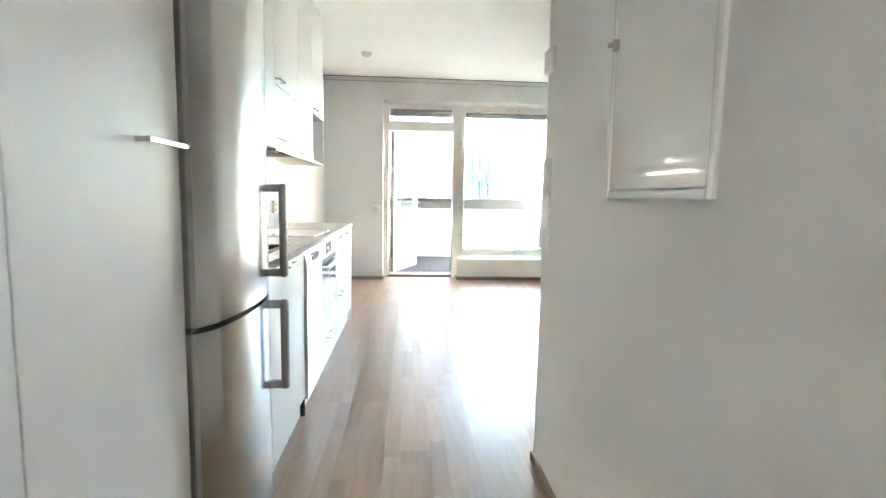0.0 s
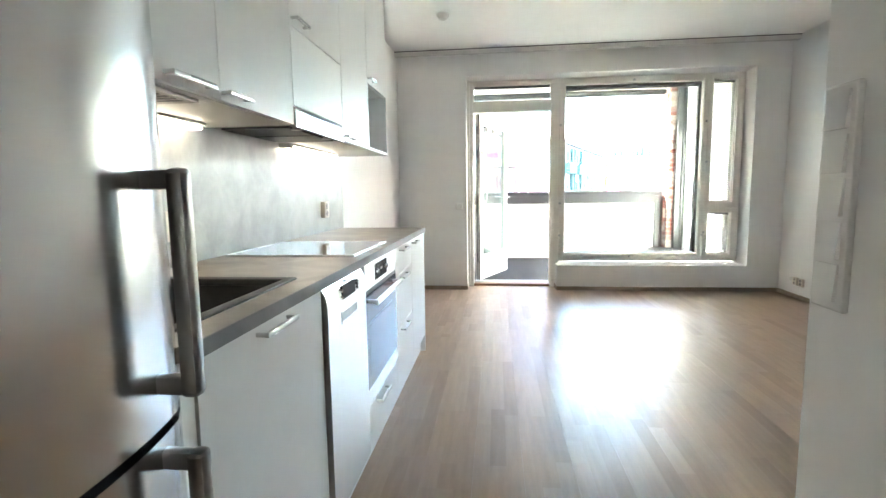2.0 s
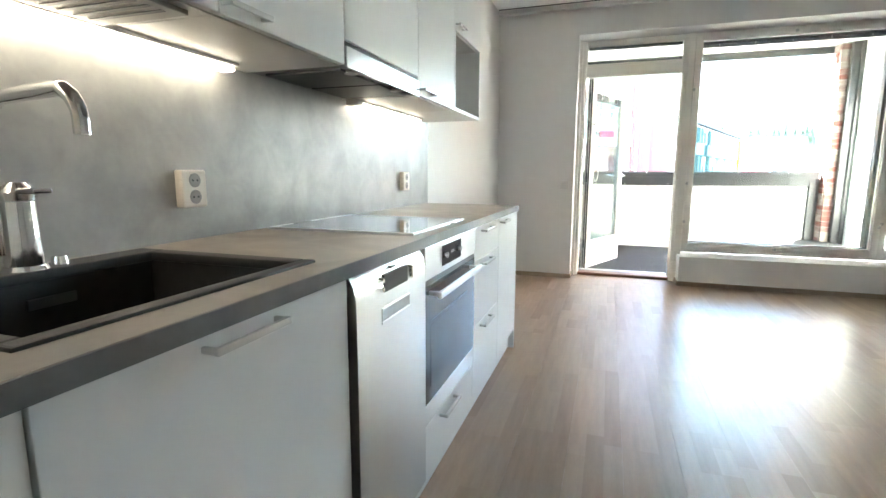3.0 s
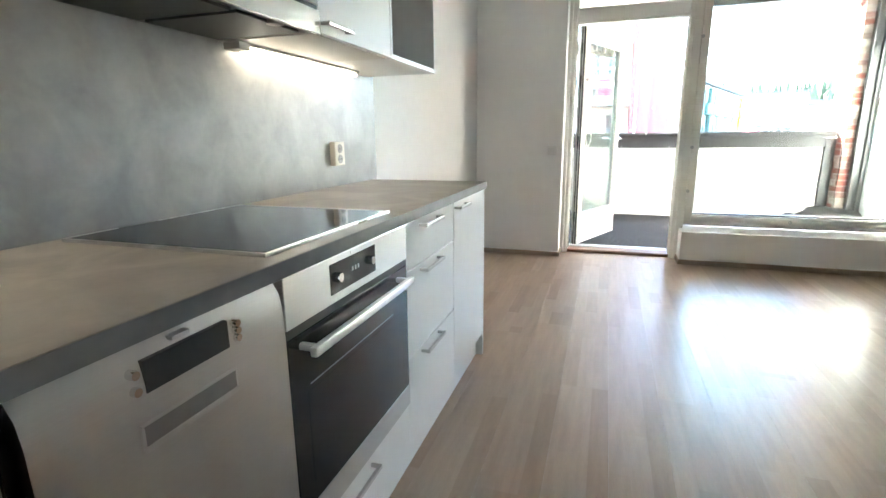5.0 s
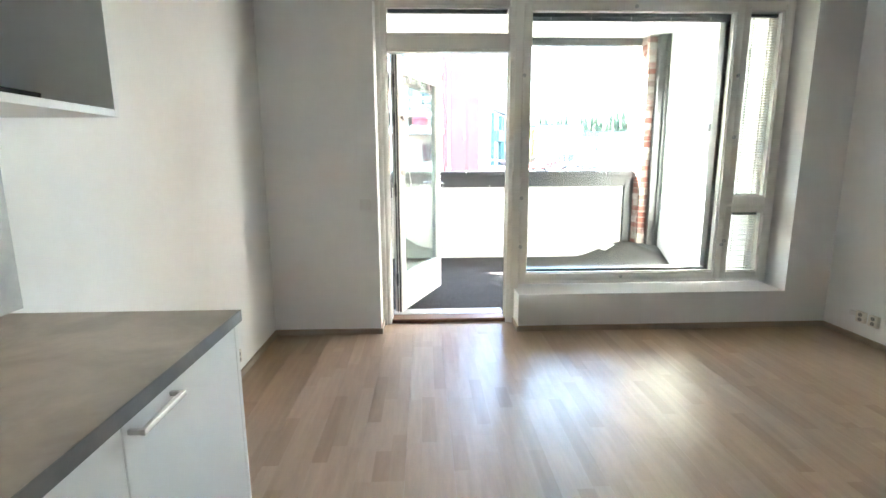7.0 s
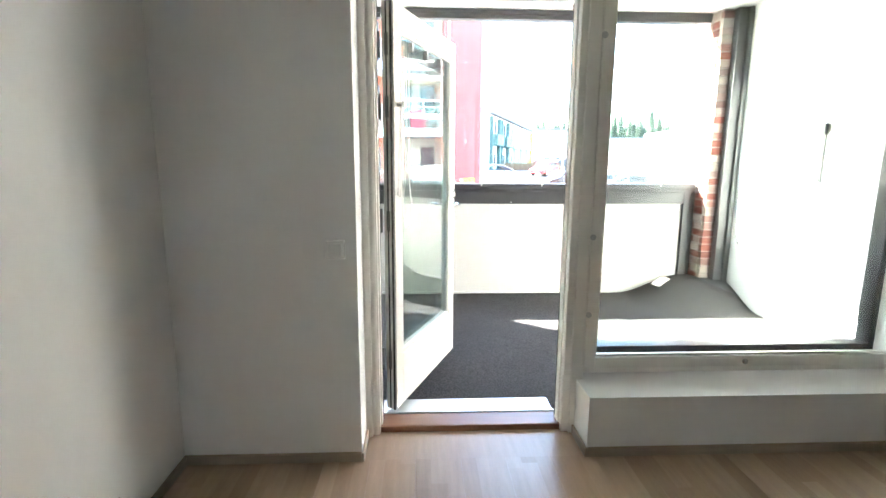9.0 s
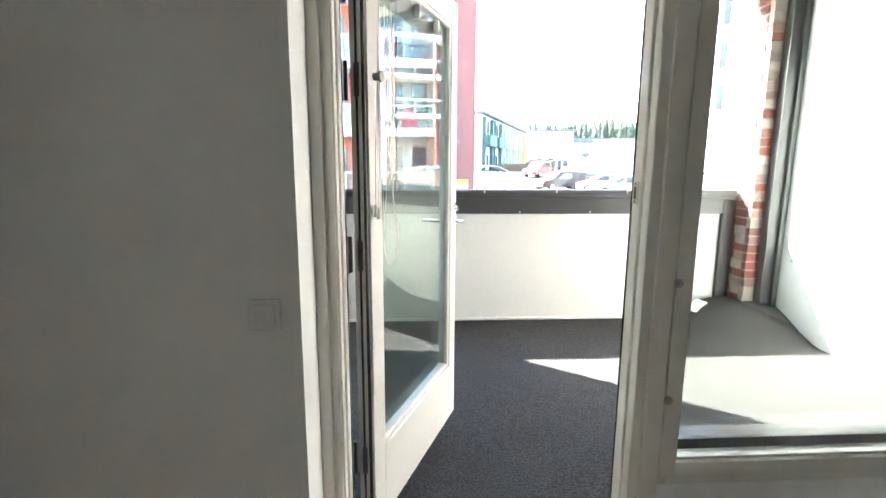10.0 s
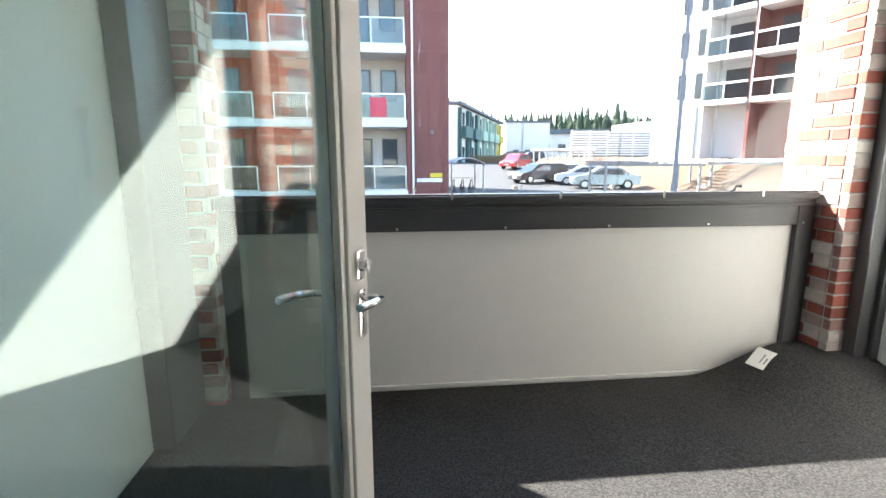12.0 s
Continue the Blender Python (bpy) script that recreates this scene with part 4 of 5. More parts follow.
nu = thing("open_shelf_cabinet", (XW, 4.215, UB), "white wall cabinet with an open niche below a small door", "cabinet", "kitchen wall cabinets")
part("body", blk(XW, UX - 0.02, 4.216, 4.732, 1.800, UT), M_CARCASS, nu)
for name, a in (("side_panel", (XW, UX, 4.216, 4.234, UB, 1.80)), ("side_panel", (XW, UX, 4.715, 4.733, UB, 1.80)),
                ("shelf", (XW, UX, 4.2345, 4.7145, UB, UB + 0.018)), ("back_panel", (XW, XW + 0.02, 4.2345, 4.7145, UB + 0.0185, 1.80))):
    part(name, blk(*a, r=0.001), M_FRONT, nu)
nd = part("door", blk(UX - 0.018, UX, 4.2165, 4.7325, 1.802, UT - 0.002, r=0.0015), M_FRONT, nu)
handle(nd, UX, 4.225, 4.34, 1.828)
solid("wall_cabinet_filler", blk(XW, UX - 0.012, 1.995, 4.733, 2.662, H), M_FRONT, "white filler board between wall cabinets and ceiling", "filler board")

hood = thing("cooker_hood", (XW, 3.107, UB), "slim steel cooker hood under the wall cabinet", "cooker hood")
part("housing", blks((XW + 0.012, UX - 0.004, 3.11, 3.71, 1.412, 1.480), r=0.002), M_STEELD, hood)
part("front_strip", blk(UX - 0.004, UX + 0.006, 3.11, 3.71, 1.403, 1.466, r=0.002), M_STEEL, hood, "brushed steel front strip")
part("gap_shadow", blk(UX - 0.01, UX - 0.002, 3.11, 3.71, 1.468, 1.480), M_BLACK, hood)
for a in (3.15, 3.42):
    part("filter", blk(-0.74, -0.46, a, a + 0.25, 1.404, 1.4115, r=0.001), M_BLACK, hood, "dark mesh filter")
for a in (3.20, 3.55):
    part("hood_lamp", cyl(bmesh.new(), (-0.45, a, 1.402), (-0.45, a, 1.4125), 0.022, n=18), M_PLASTICD, hood)
drain = thing("dish_rack_opening", (-0.60, 2.32, UB), "ventilated steel dish-rack bottom in the wall cabinet", "dish rack")
part("tray", blk(-0.69, -0.46, 2.08, 2.56, 1.397, 1.407, r=0.001), M_PLASTICD, drain)
for k in range(14):
    part("slot", blk(-0.67, -0.48, 2.11 + 0.031 * k, 2.122 + 0.031 * k, 1.3955, 1.397), M_STEELD, drain)

for n_, ya_, yb_ in (("a", 2.03, 2.985), ("b", 3.765, 4.50)):
    led = thing("led_strip_light", (-0.73, ya_, 1.40), "lit warm-white LED strip under the wall cabinet", "strip light", "under-cabinet lights")
    part("housing", blks((-0.762, -0.702, ya_, yb_, 1.397, 1.407), (-0.762, -0.702, ya_ - 0.05, ya_, 1.384, 1.407), r=0.002), M_PLASTIC, led)
    part("diffuser", blk(-0.754, -0.710, ya_ + 0.01, yb_ - 0.01, 1.382, 1.3965, r=0.003), M_LED, led, "glowing diffuser")


def socket(name, p, axis, label, m=M_CREAM, twin=True):
    """A twin wall socket, facing +x, -x or -y."""
    s = thing(name, p, label, "socket", "wall sockets")
    s.rotation_euler = (0, 0, {"x": 0, "-x": math.pi, "-y": -math.pi / 2}[axis])
    part("plate", blk(0, 0.028, -0.043, 0.043, -0.052, 0.052, r=0.005), m, s, local=True)
    for z in (0.023, -0.023):
        part("outlet", cyl(bmesh.new(), (0.028, 0, z), (0.0295, 0, z), 0.0195, n=22), M_OUTLET, s, local=True)
        for y in (-0.008, 0.008):
            part("hole", cyl(bmesh.new(), (0.0294, y, z), (0.0302, y, z), 0.003, n=8), M_BLACK, s, local=True)
    return s


socket("socket", (XW + 0.012, 2.835, 1.045), "x", "white twin socket on the grey backsplash")
socket("socket", (XW + 0.012, 4.37, 1.045), "x", "white twin socket on the grey backsplash")
for y in (6.57, 6.67):
    s = socket("socket", (XE, y, 0.18), "-x", "white low wall socket beside the corner")
    s.scale = (0.8, 0.85, 0.75)
s = socket("socket", (XW, 6.23, 0.15), "x", "white low wall socket")
s.scale = (0.8, 0.85, 0.75)
wj = thing("antenna_outlet", (XE, 6.74, 0.19), "small white antenna outlet low on the wall", "socket")
part("plate", blk(XE - 0.015, XE, 6.71, 6.77, 0.175, 0.205, r=0.003), M_PLASTIC, wj)

bag = thing("document_bag", (-0.62, 4.33, UB + 0.018), "crumpled clear plastic bag of papers in the niche", "bag")
bm = bmesh.new()
bmesh.ops.create_icosphere(bm, subdivisions=4, radius=1)
for v in bm.verts:
    d = 1 + 0.28 * noise.noise(v.co * 2.6) + 0.10 * noise.noise(v.co * 7)
    v.co = Vector((-0.60 + 0.11 * v.co.x * d, 4.33 + 0.085 * v.co.y * d, max(UB + 0.019, UB + 0.06 + 0.05 * v.co.z * d)))
part("film", bm, M_BAG, bag)
bx = thing("black_box", (-0.60, 4.56, UB + 0.018), "flat black box lying in the niche", "box")
part("case", blk(-0.69, -0.52, 4.46, 4.62, UB + 0.0185, UB + 0.045, r=0.003), M_BLACK, bx)

# hall wall: meter cabinet, switches, sensor
mc = thing("meter_cabinet", (XC, 1.24, 1.15), "white enamelled meter cabinet in the hallway wall", "meter cabinet")
MY0, MY1, MZ0, MZ1, MW = 1.046, 1.530, 1.152, 2.05, 0.020
part("frame", blks((XC - 0.012, XC, MY0, MY0 + MW, MZ0, MZ1), (XC - 0.012, XC, MY1 - MW, MY1, MZ0, MZ1), (XC - 0.012, XC, MY0 + MW, MY1 - MW, MZ0, MZ0 + MW),
                   (XC - 0.012, XC, MY0 + MW, MY1 - MW, MZ1 - MW, MZ1), r=0.003), M_ENAMEL, mc)
md = part("door", blk(XC - 0.010, XC - 0.002, MY0 + MW + 0.003, MY1 - MW - 0.003, MZ0 + MW + 0.003, MZ1 - MW - 0.003, r=0.002), M_ENAMEL, mc, "glossy white door")
part("latch", cyl(blk(XC - 0.03, XC - 0.015, 1.475, 1.49, 1.535, 1.565, r=0.003), (XC - 0.015, 1.483, 1.55), (XC - 0.042, 1.483, 1.55), 0.007), M_PLASTICD, md)
sw = thing("switch_panel", (XC, 2.13, 0.95), "tall white panel of five rocker switches", "light switch")
part("plate", blk(XC - 0.012, XC, 2.098, 2.178, 0.945, 1.31, r=0.004), M_PLASTIC, sw)
for k in range(5):
    z = 0.962 + 0.069 * k
    part("rocker", extrude_profile(bmesh.new(), [(XC - 0.011, z), (XC - 0.019, z), (XC - 0.0145, z + 0.060), (XC - 0.011, z + 0.060)], "y", 2.112, 2.166), M_PLASTIC, sw)
sn = thing("room_sensor", (XC, 2.14, 1.68), "small white room sensor on the hallway wall", "sensor")
part("case", blk(XC - 0.022, XC, 2.09, 2.185, 1.64, 1.73, r=0.005), M_PLASTIC, sn)
s2 = thing("wall_switch", (-0.088, YN, 0.98), "white single wall switch beside the balcony door", "light switch")
part("plate", blk(-0.128, -0.048, YN - 0.008, YN, 0.94, 1.02, r=0.004), M_PLASTIC, s2)
part("rocker", blk(-0.115, -0.061, YN - 0.013, YN - 0.008, 0.953, 1.007, r=0.002), M_PLASTIC, s2)

# ---- outdoors ----
GZ = -0.9


def gz(y):
    """Height of the ground, which climbs gently beyond the car park."""
    return GZ + 1.25 * step((y - 40) / 34)


def strip(x0, x1, ys, lift):
    bm = bmesh.new()
    rows = [[bm.verts.new((x, y, gz(y) + lift)) for x in (x0, x1)] for y in ys]
    for a, b in zip(rows, rows[1:]):
        bm.faces.new((a[0], a[1], b[1], b[0]))
    return bm


YS = [40 + 2 * k for k in range(19)]
solid("ground", strip(-2500, 2500, [-2500, 10, *YS, 300, 3000], 0), M_GROUND, "pale gravel and soil ground reaching the horizon", "ground", "structure")
solid("road", strip(4.5, 17.4, [24, 30, *YS], 0.012), M_ASPHALT, "grey asphalt car park and road", "road", "structure")
solid("side_road", strip(8, 60, [76.2, 90], 0.012), M_ASPHALT, "grey asphalt side road", "road", "structure")
bm = bmesh.new()
gr = []
for j in range(31):
    row = []
    for i in range(41):
        x, y = 17 + 1.2 * i, 30 + 1.5 * j
        z = GZ - 0.05 + 2.05 * step((x - 16.8) / 6) * step((y - 29) / 6) + 0.25 * noise.noise((x * 0.5, y * 0.5, 3)) * step((x - 17) / 3)
        row.append(bm.verts.new((x, y, z)))
    gr.append(row)
for j in range(30):
    for i in range(40):
        bm.faces.new((gr[j][i], gr[j][i + 1], gr[j + 1][i + 1], gr[j + 1][i]))
solid("soil_bank", bm, M_SOIL, "bare brown soil bank below the white building", "bank", "structure")

# red apartment block with recessed balconies
RB = thing("apartment_block", (0, 29, GZ), "red-clad apartment block with glass balcony railings", "building")
part("wall", blk(2.1, 3.9, 28.98, 44, GZ, 18), M_RED, RB, "dark red cladding")
part("wall", blk(-0.7, 2.1, 30.6, 44, GZ, 18), M_BEIGE, RB, "beige recessed wall")
part("wall", blk(-12, -0.7, 30.6, 44, GZ, 18), M_ORANGE, RB, "orange brick recessed wall")
part("roof", blk(-12.2, 4.1, 28.8, 44.2, 18, 18.4), M_ROOF, RB)
for k in range(7):
    z = -0.15 + 3.0 * k
    part("balcony_slab", blk(-12, 2.1, 28.9, 30.6, z - 0.32, z, r=0.02), M_WHITEW, RB)
    if z > 17:
        continue
    for x0 in (-12.0, -7.9, -3.8):
        part("divider", blk(x0 - 0.35 if x0 > -12 else x0, x0 + (0.35 if x0 > -12 else 0.7), 28.95, 30.6, z, z + 2.68), M_ORANGE, RB)
    for x0, x1 in ((-11.2, -8.3), (-7.5, -4.2), (-3.4, -0.7), (-0.7, 2.05)):
        rl = part("railing", blks((x0, x1, 28.92, 28.96, z + 1.02, z + 1.07), (x0, x1, 28.92, 28.96, z + 0.02, z + 0.06), (x0, x0 + 0.05, 28.92, 28.96, z, z + 1.05), (x1 - 0.05, x1, 28.92, 28.96, z, z + 1.05),
                                  ((x0 + x1) / 2 - 0.02, (x0 + x1) / 2 + 0.02, 28.92, 28.96, z, z + 1.05)), M_ALU, RB)
        part("pane", blk(x0 + 0.05, x1 - 0.05, 28.935, 28.945, z + 0.06, z + 1.02), M_RAILGLASS, rl)
        w = part("window", blks((x0 + 0.3, x0 + 1.25, 30.54, 30.6, z + 0.05, z + 2.25), (x0 + 1.7, x0 + 2.4, 30.54, 30.6, z + 0.9, z + 2.25)), M_DARK, RB)
        part("pane", blks((x0 + 0.38, x0 + 0.78, 30.52, 30.54, z + 0.12, z + 2.18), (x0 + 0.83, x0 + 1.18, 30.52, 30.54, z + 0.12, z + 2.18), (x0 + 1.76, x0 + 2.34, 30.52, 30.54, z + 0.96, z + 2.19)), M_WIN, w)
part("towel", blk(0.55, 1.25, 28.90, 28.915, 2.95, 3.75), mat("pink_cloth", (0.50, 0.07, 0.10), 0.9), RB, "pink towel over a railing")
part("drainpipe", cyl(bmesh.new(), (2.35, 28.9, GZ), (2.35, 28.9, 18), 0.05, n=10), M_WHITEW, RB)
part("wall_lamp", blk(3.10, 3.22, 28.86, 28.98, 2.2, 2.40, r=0.02), M_STEELD, RB)
part("sign", blk(3.08, 3.62, 28.95, 28.98, 0.40, 0.58), mat("yellow_sign", (0.65, 0.47, 0.03), 0.5), RB, "yellow sign")
part("sign", blk(2.5, 3.62, 28.95, 28.98, 0.20, 0.36), M_PAPER, RB)
RB.location.x -= 0.77

# white and red apartment block, its balcony front turned towards the car park
WB = thing("apartment_block", (22.55, 40.9, 0.0), "white apartment block with red bays and glazed balconies", "building")
WB.rotation_euler = (0, 0, radians(-61.2))


def wpart(name, bm, material, parent=None, label=""):
    return part(name, bm, material, parent or WB, label, local=True)


wpart("wall", blk(-3.9, 0, 0, 12, -0.5, 19), M_WHITEW)
wpart("wall", blk(0, 2.95, 1.5, 12, -0.5, 19), M_WHITEW, None, "pale recessed wall")
wpart("wall", blk(2.95, 5.75, 1.5, 12, -0.5, 19), M_RED, None, "red recessed wall")
wpart("wall", blk(5.75, 19.4, 1.5, 12, -0.5, 19), M_RED, None, "red recessed wall")
wpart("divider", blk(2.88, 3.06, 0.0, 1.5, -0.5, 19), M_RED, None, "red divider between the balconies")
wpart("trim", blk(5.50, 5.75, -0.05, 1.5, -0.5, 19), M_ORANGE, None, "orange corner column")
for x0 in (8.85, 12.25, 15.65, 19.05):
    wpart("divider", blk(x0, x0 + 0.35, -0.05, 1.5, -0.5, 19), M_ORANGE, None, "orange brick divider between the balconies")
wpart("roof", blk(-4.2, 19.7, -0.5, 12.3, 19, 19.4), M_ROOF)
for k in range(5):
    z = 5.0 + 2.9 * k
    for x0, x1 in ((-0.1, 2.86), (3.08, 5.62), (5.77, 8.83), (9.22, 12.23), (12.62, 15.63), (16.02, 19.03)):
        wpart("balcony_slab", blk(x0, x1, -0.25, 1.5, z - 0.3, z, r=0.02), M_WHITEW)
        if k == 4:
            continue
        rl = wpart("railing", blks((x0, x1, -0.22, -0.16, z + 1.02, z + 1.16), (x0, x1, -0.22, -0.16, z, z + 0.05),
                                   (x0, x0 + 0.06, -0.22, -0.16, z, z + 2.6), ((x0 + x1) / 2 - 0.03, (x0 + x1) / 2 + 0.03, -0.22, -0.16, z, z + 1.1)), M_WHITEW)
        wpart("pane", blk(x0 + 0.06, x1, -0.195, -0.185, z + 0.05, z + 1.02), M_RAILGLASS, rl)
        w = wpart("window", blk(x0 + 0.75, x0 + 2.35, 1.44, 1.5, z + 0.1, z + 2.15), M_DARK)
        wpart("pane", blks((x0 + 0.83, x0 + 1.5, 1.42, 1.44, z + 0.18, z + 2.07), (x0 + 1.6, x0 + 2.27, 1.42, 1.44, z + 0.18, z + 2.07)), M_WIN, w)
    if k < 4:
        for x in (-2.0, -0.72):
            w = wpart("window", blk(x, x + 0.55, -0.05, 0, z + 0.25, z + 2.0), M_DARK)
            wpart("pane", blk(x + 0.07, x + 0.48, -0.07, -0.05, z + 0.33, z + 1.92), M_WIN, w)
wpart("drainpipe", cyl(bmesh.new(), (-0.45, -0.06, 0.8), (-0.45, -0.06, 4.7), 0.06, n=8), M_GREYPOST)

# colourful terraced houses running away from the camera
TH = thing("terraced_house", (9.2, 72, gz(80)), "two-storey terraced houses in teal, mint and yellow", "building")
TH.rotation_euler = (0, 0, radians(-20))
part("wall", blk(-9, 0, 0, 44, -1.5, 7.4), M_WHITEW, TH, local=True)
part("roof", blk(-9.6, 0.7, -0.4, 44.4, 7.4, 7.8), M_ROOF, TH, local=True)
for k in range(6):
    part("chimney", blk(-2.6, -1.9, 4 + 7 * k, 4.8 + 7 * k, 7.8, 8.7), M_ROOF, TH, local=True)
    y0 = 1.0 + 7.1 * k
    m = (M_GREEN, M_GREEN, M_LIME, M_LIME, M_LIME, M_YELLOW)[k]
    part("bay", blks((0, 0.5, y0, y0 + 0.3, 0, 7.1), (0, 1.1, y0 + 0.3, y0 + 5.2, 3.3, 4.8), (0, 0.5, y0 + 5.2, y0 + 5.8, 0, 7.1)), m, TH, local=True)
    for z in (0.3, 4.9):
        for y in (y0 + 0.8, y0 + 3.0):
            w = part("window", blk(0, 0.06, y, y + 1.3, z + 0.1, z + 1.9), M_DARK, TH, local=True)
            part("pane", blk(0.06, 0.08, y + 0.1, y + 1.2, z + 0.2, z + 1.8), M_WIN, w, local=True)
hall1 = thing("low_hall", (28, 113, GZ), "long white low hall with a flat roof", "building")
part("wall", blk(25.5, 35, 113, 130, GZ, 8.2), M_WHITEW, hall1)
part("roof", blk(25.2, 35.3, 112.7, 130.3, 8.2, 8.6), M_ROOF, hall1)
for k in range(3):
    part("door", blk(27 + 2.6 * k, 28.3 + 2.6 * k, 112.93, 113, GZ, 2.4 + GZ + 1), M_DARK, hall1)
hall2 = thing("low_hall", (50, 128, GZ), "wide white low hall with a dark roof", "building")
part("wall", blk(35.3, 72, 128, 150, GZ, 6.5), M_WHITEW, hall2)
part("roof", blk(35, 72.5, 127, 150.5, 6.5, 7.6), M_ROOF, hall2)
for k in range(8):
    part("window", blk(38 + 4.1 * k, 40 + 4.1 * k, 127.93, 128, 2.0, 4.0), M_WIN, hall2)
hall3 = thing("flat_canopy_house", (56, 100, GZ), "white house with a thick flat roof canopy", "building")
part("wall", blk(52, 66, 101, 112, GZ, 6.0), M_WHITEW, hall3)
part("roof", blk(49, 67, 98.5, 113, 6.0, 7.6), M_WHITEW, hall3)
for k in range(3):
    part("window", blk(53 + 4.2 * k, 55.6 + 4.2 * k, 100.93, 101, 2.4, 5.0), M_WIN, hall3)

for x0, x1, yy in ((22.5, 27.0, 66.0), (27.6, 34.5, 67.5)):
    f = thing("slatted_screen", (x0, yy, GZ), "tall white slatted timber screen", "screen", "slatted screens")
    for x in (x0, (x0 + x1) / 2, x1):
        part("post", blk(x - 0.08, x + 0.08, yy, yy + 0.16, GZ, 4.3), M_WHITEW, f)
    # added dark sheet that paints in the shadow gaps between the slats
    part("shadow_backing", blk(x0, x1, yy + 0.16, yy + 0.2, 0.0, 4.2), M_ROOF, f)
    for k in range(10):
        part("slat", blk(x0, x1, yy - 0.05, yy, 1.3 + 0.3 * k, 1.5 + 0.3 * k), M_WHITEW, f)


def pergola(x0, x1, y0, y1, zt, n):
    p = thing("pergola", (x0, y0, GZ), "pale timber pergola with a slatted roof beside the cars", "pergola", "pergolas")
    for i in range(n + 1):
        x = x0 + (x1 - x0) * i / n
        for y in (y0, y1):
            part("post", blk(x - 0.06, x + 0.06, y - 0.06, y + 0.06, GZ - 0.1, zt), M_TIMBER, p)
    for y in (y0, y1):
        part("beam", blk(x0 - 0.3, x1 + 0.3, y - 0.04, y + 0.04, zt, zt + 0.16), M_TIMBER, p)
    m = int((x1 - x0) / 0.45)
    for i in range(m + 1):
        x = x0 - 0.2 + (x1 - x0 + 0.4) * i / m
        part("slat", blk(x - 0.03, x + 0.03, y0 - 0.4, y1 + 0.4, zt + 0.16, zt + 0.30), M_TIMBER, p)
    return p


pergola(12.6, 18.2, 34.0, 36.2, 0.72, 1)
pergola(15.5, 21.0, 56.0, 58.0, 1.7, 4)
pergola(18.9, 24.5, 34.0, 36.0, 0.80, 1)


def car(name, label, m, paint, length=4.4, height=1.45, estate=False):
    """A parked car along its own x, nose at +x."""
    c = thing(name, (0, 0, 0), label, "car", "parked cars")
    hl, w = length / 2, 0.86
    top = [(-hl, 0.32), (-hl - 0.02, 0.72), (-hl + 0.05, 0.92)]
    back = [(-hl + 0.15, height - 0.12), (-hl + 0.45, height)] if estate else [(-hl + 0.55, 0.98), (-hl + 1.15, height - 0.06), (-hl + 1.5, height)]
    roof = back + [(hl - 2.0, height), (hl - 1.75, height - 0.05), (hl - 1.05, 0.98), (hl - 0.15, 0.80), (hl, 0.62), (hl, 0.30)]
    outline = top + roof
    bm = bmesh.new()
    secs = []
    for y, s in ((-w, 0.0), (-w * 0.93, 0.04), (w * 0.93, 0.04), (w, 0.0)):
        secs.append([bm.verts.new((x * (0.985 if abs(y) == w else 1), y * (1.0 if z < 1.0 else 0.84), z - (0.03 if abs(y) == w and z > 0.9 else 0))) for x, z in outline])
    for a, b in zip(secs, secs[1:]):
        for i in range(len(outline)):
            j = (i + 1) % len(outline)
            bm.faces.new((a[i], a[j], b[j], b[i]))
    bm.faces.new(secs[0][::-1])
    bm.faces.new(secs[-1])
    bmesh.ops.recalc_face_normals(bm, faces=bm.faces)
    part("body", bm, paint, c, local=True)
    xb = -hl + (0.35 if estate else 1.0)
    for sgn in (-1, 1):
        bm = bmesh.new()
        pts = [(xb, 0.97), (xb + 0.25, height - 0.13), (hl - 1.98, height - 0.13), (hl - 1.25, 0.97)]
        extrude_profile(bm, pts, "y", sgn * w * 0.80, sgn * w * 1.005)
        part("side_window", bm, M_WIN, c, local=True)
    part("windscreen", extrude_profile(bmesh.new(), [(hl - 1.78, height - 0.09), (hl - 1.74, height - 0.06), (hl - 1.08, 0.99), (hl - 1.14, 0.98)], "y", -w * 0.74, w * 0.74), M_WIN, c, local=True)
    part("rear_window", extrude_profile(bmesh.new(), [(xb - (0.30 if estate else 0.40), 1.0), (xb - (0.33 if estate else 0.45), 1.02), (xb - (0.17 if estate else -0.15), height - 0.10), (xb - (0.12 if estate else -0.18), height - 0.12)], "y", -w * 0.7, w * 0.7), M_WIN, c, local=True)
    for x in (-hl + 0.8, hl - 0.85):
        for sgn in (-1, 1):
            wh = part("wheel", cyl(bmesh.new(), (x, sgn * 0.66, 0.32), (x, sgn * 0.885, 0.32), 0.32, n=22), M_TYRE, c, local=True)
            part("rim", cyl(bmesh.new(), (x, sgn * 0.88, 0.32), (x, sgn * 0.895, 0.32), 0.20, n=14), M_ALU, wh, local=True)
    for sgn in (-1, 1):
        part("headlight", blk(hl - 0.20, hl + 0.005, sgn * 0.62 - 0.16, sgn * 0.62 + 0.16, 0.62, 0.74, r=0.02), M_PLASTIC, c, local=True)
        part("tail_light", blk(-hl - 0.03, -hl + 0.10, sgn * 0.66 - 0.14, sgn * 0.66 + 0.14, 0.70, 0.86, r=0.02), mat("tail_lens", (0.35, 0.01, 0.01), 0.2), c, local=True)
    part("number_plate", blk(hl - 0.01, hl + 0.012, -0.26, 0.26, 0.42, 0.53), M_PAPER, c, local=True)
    c.matrix_world = m
    return c


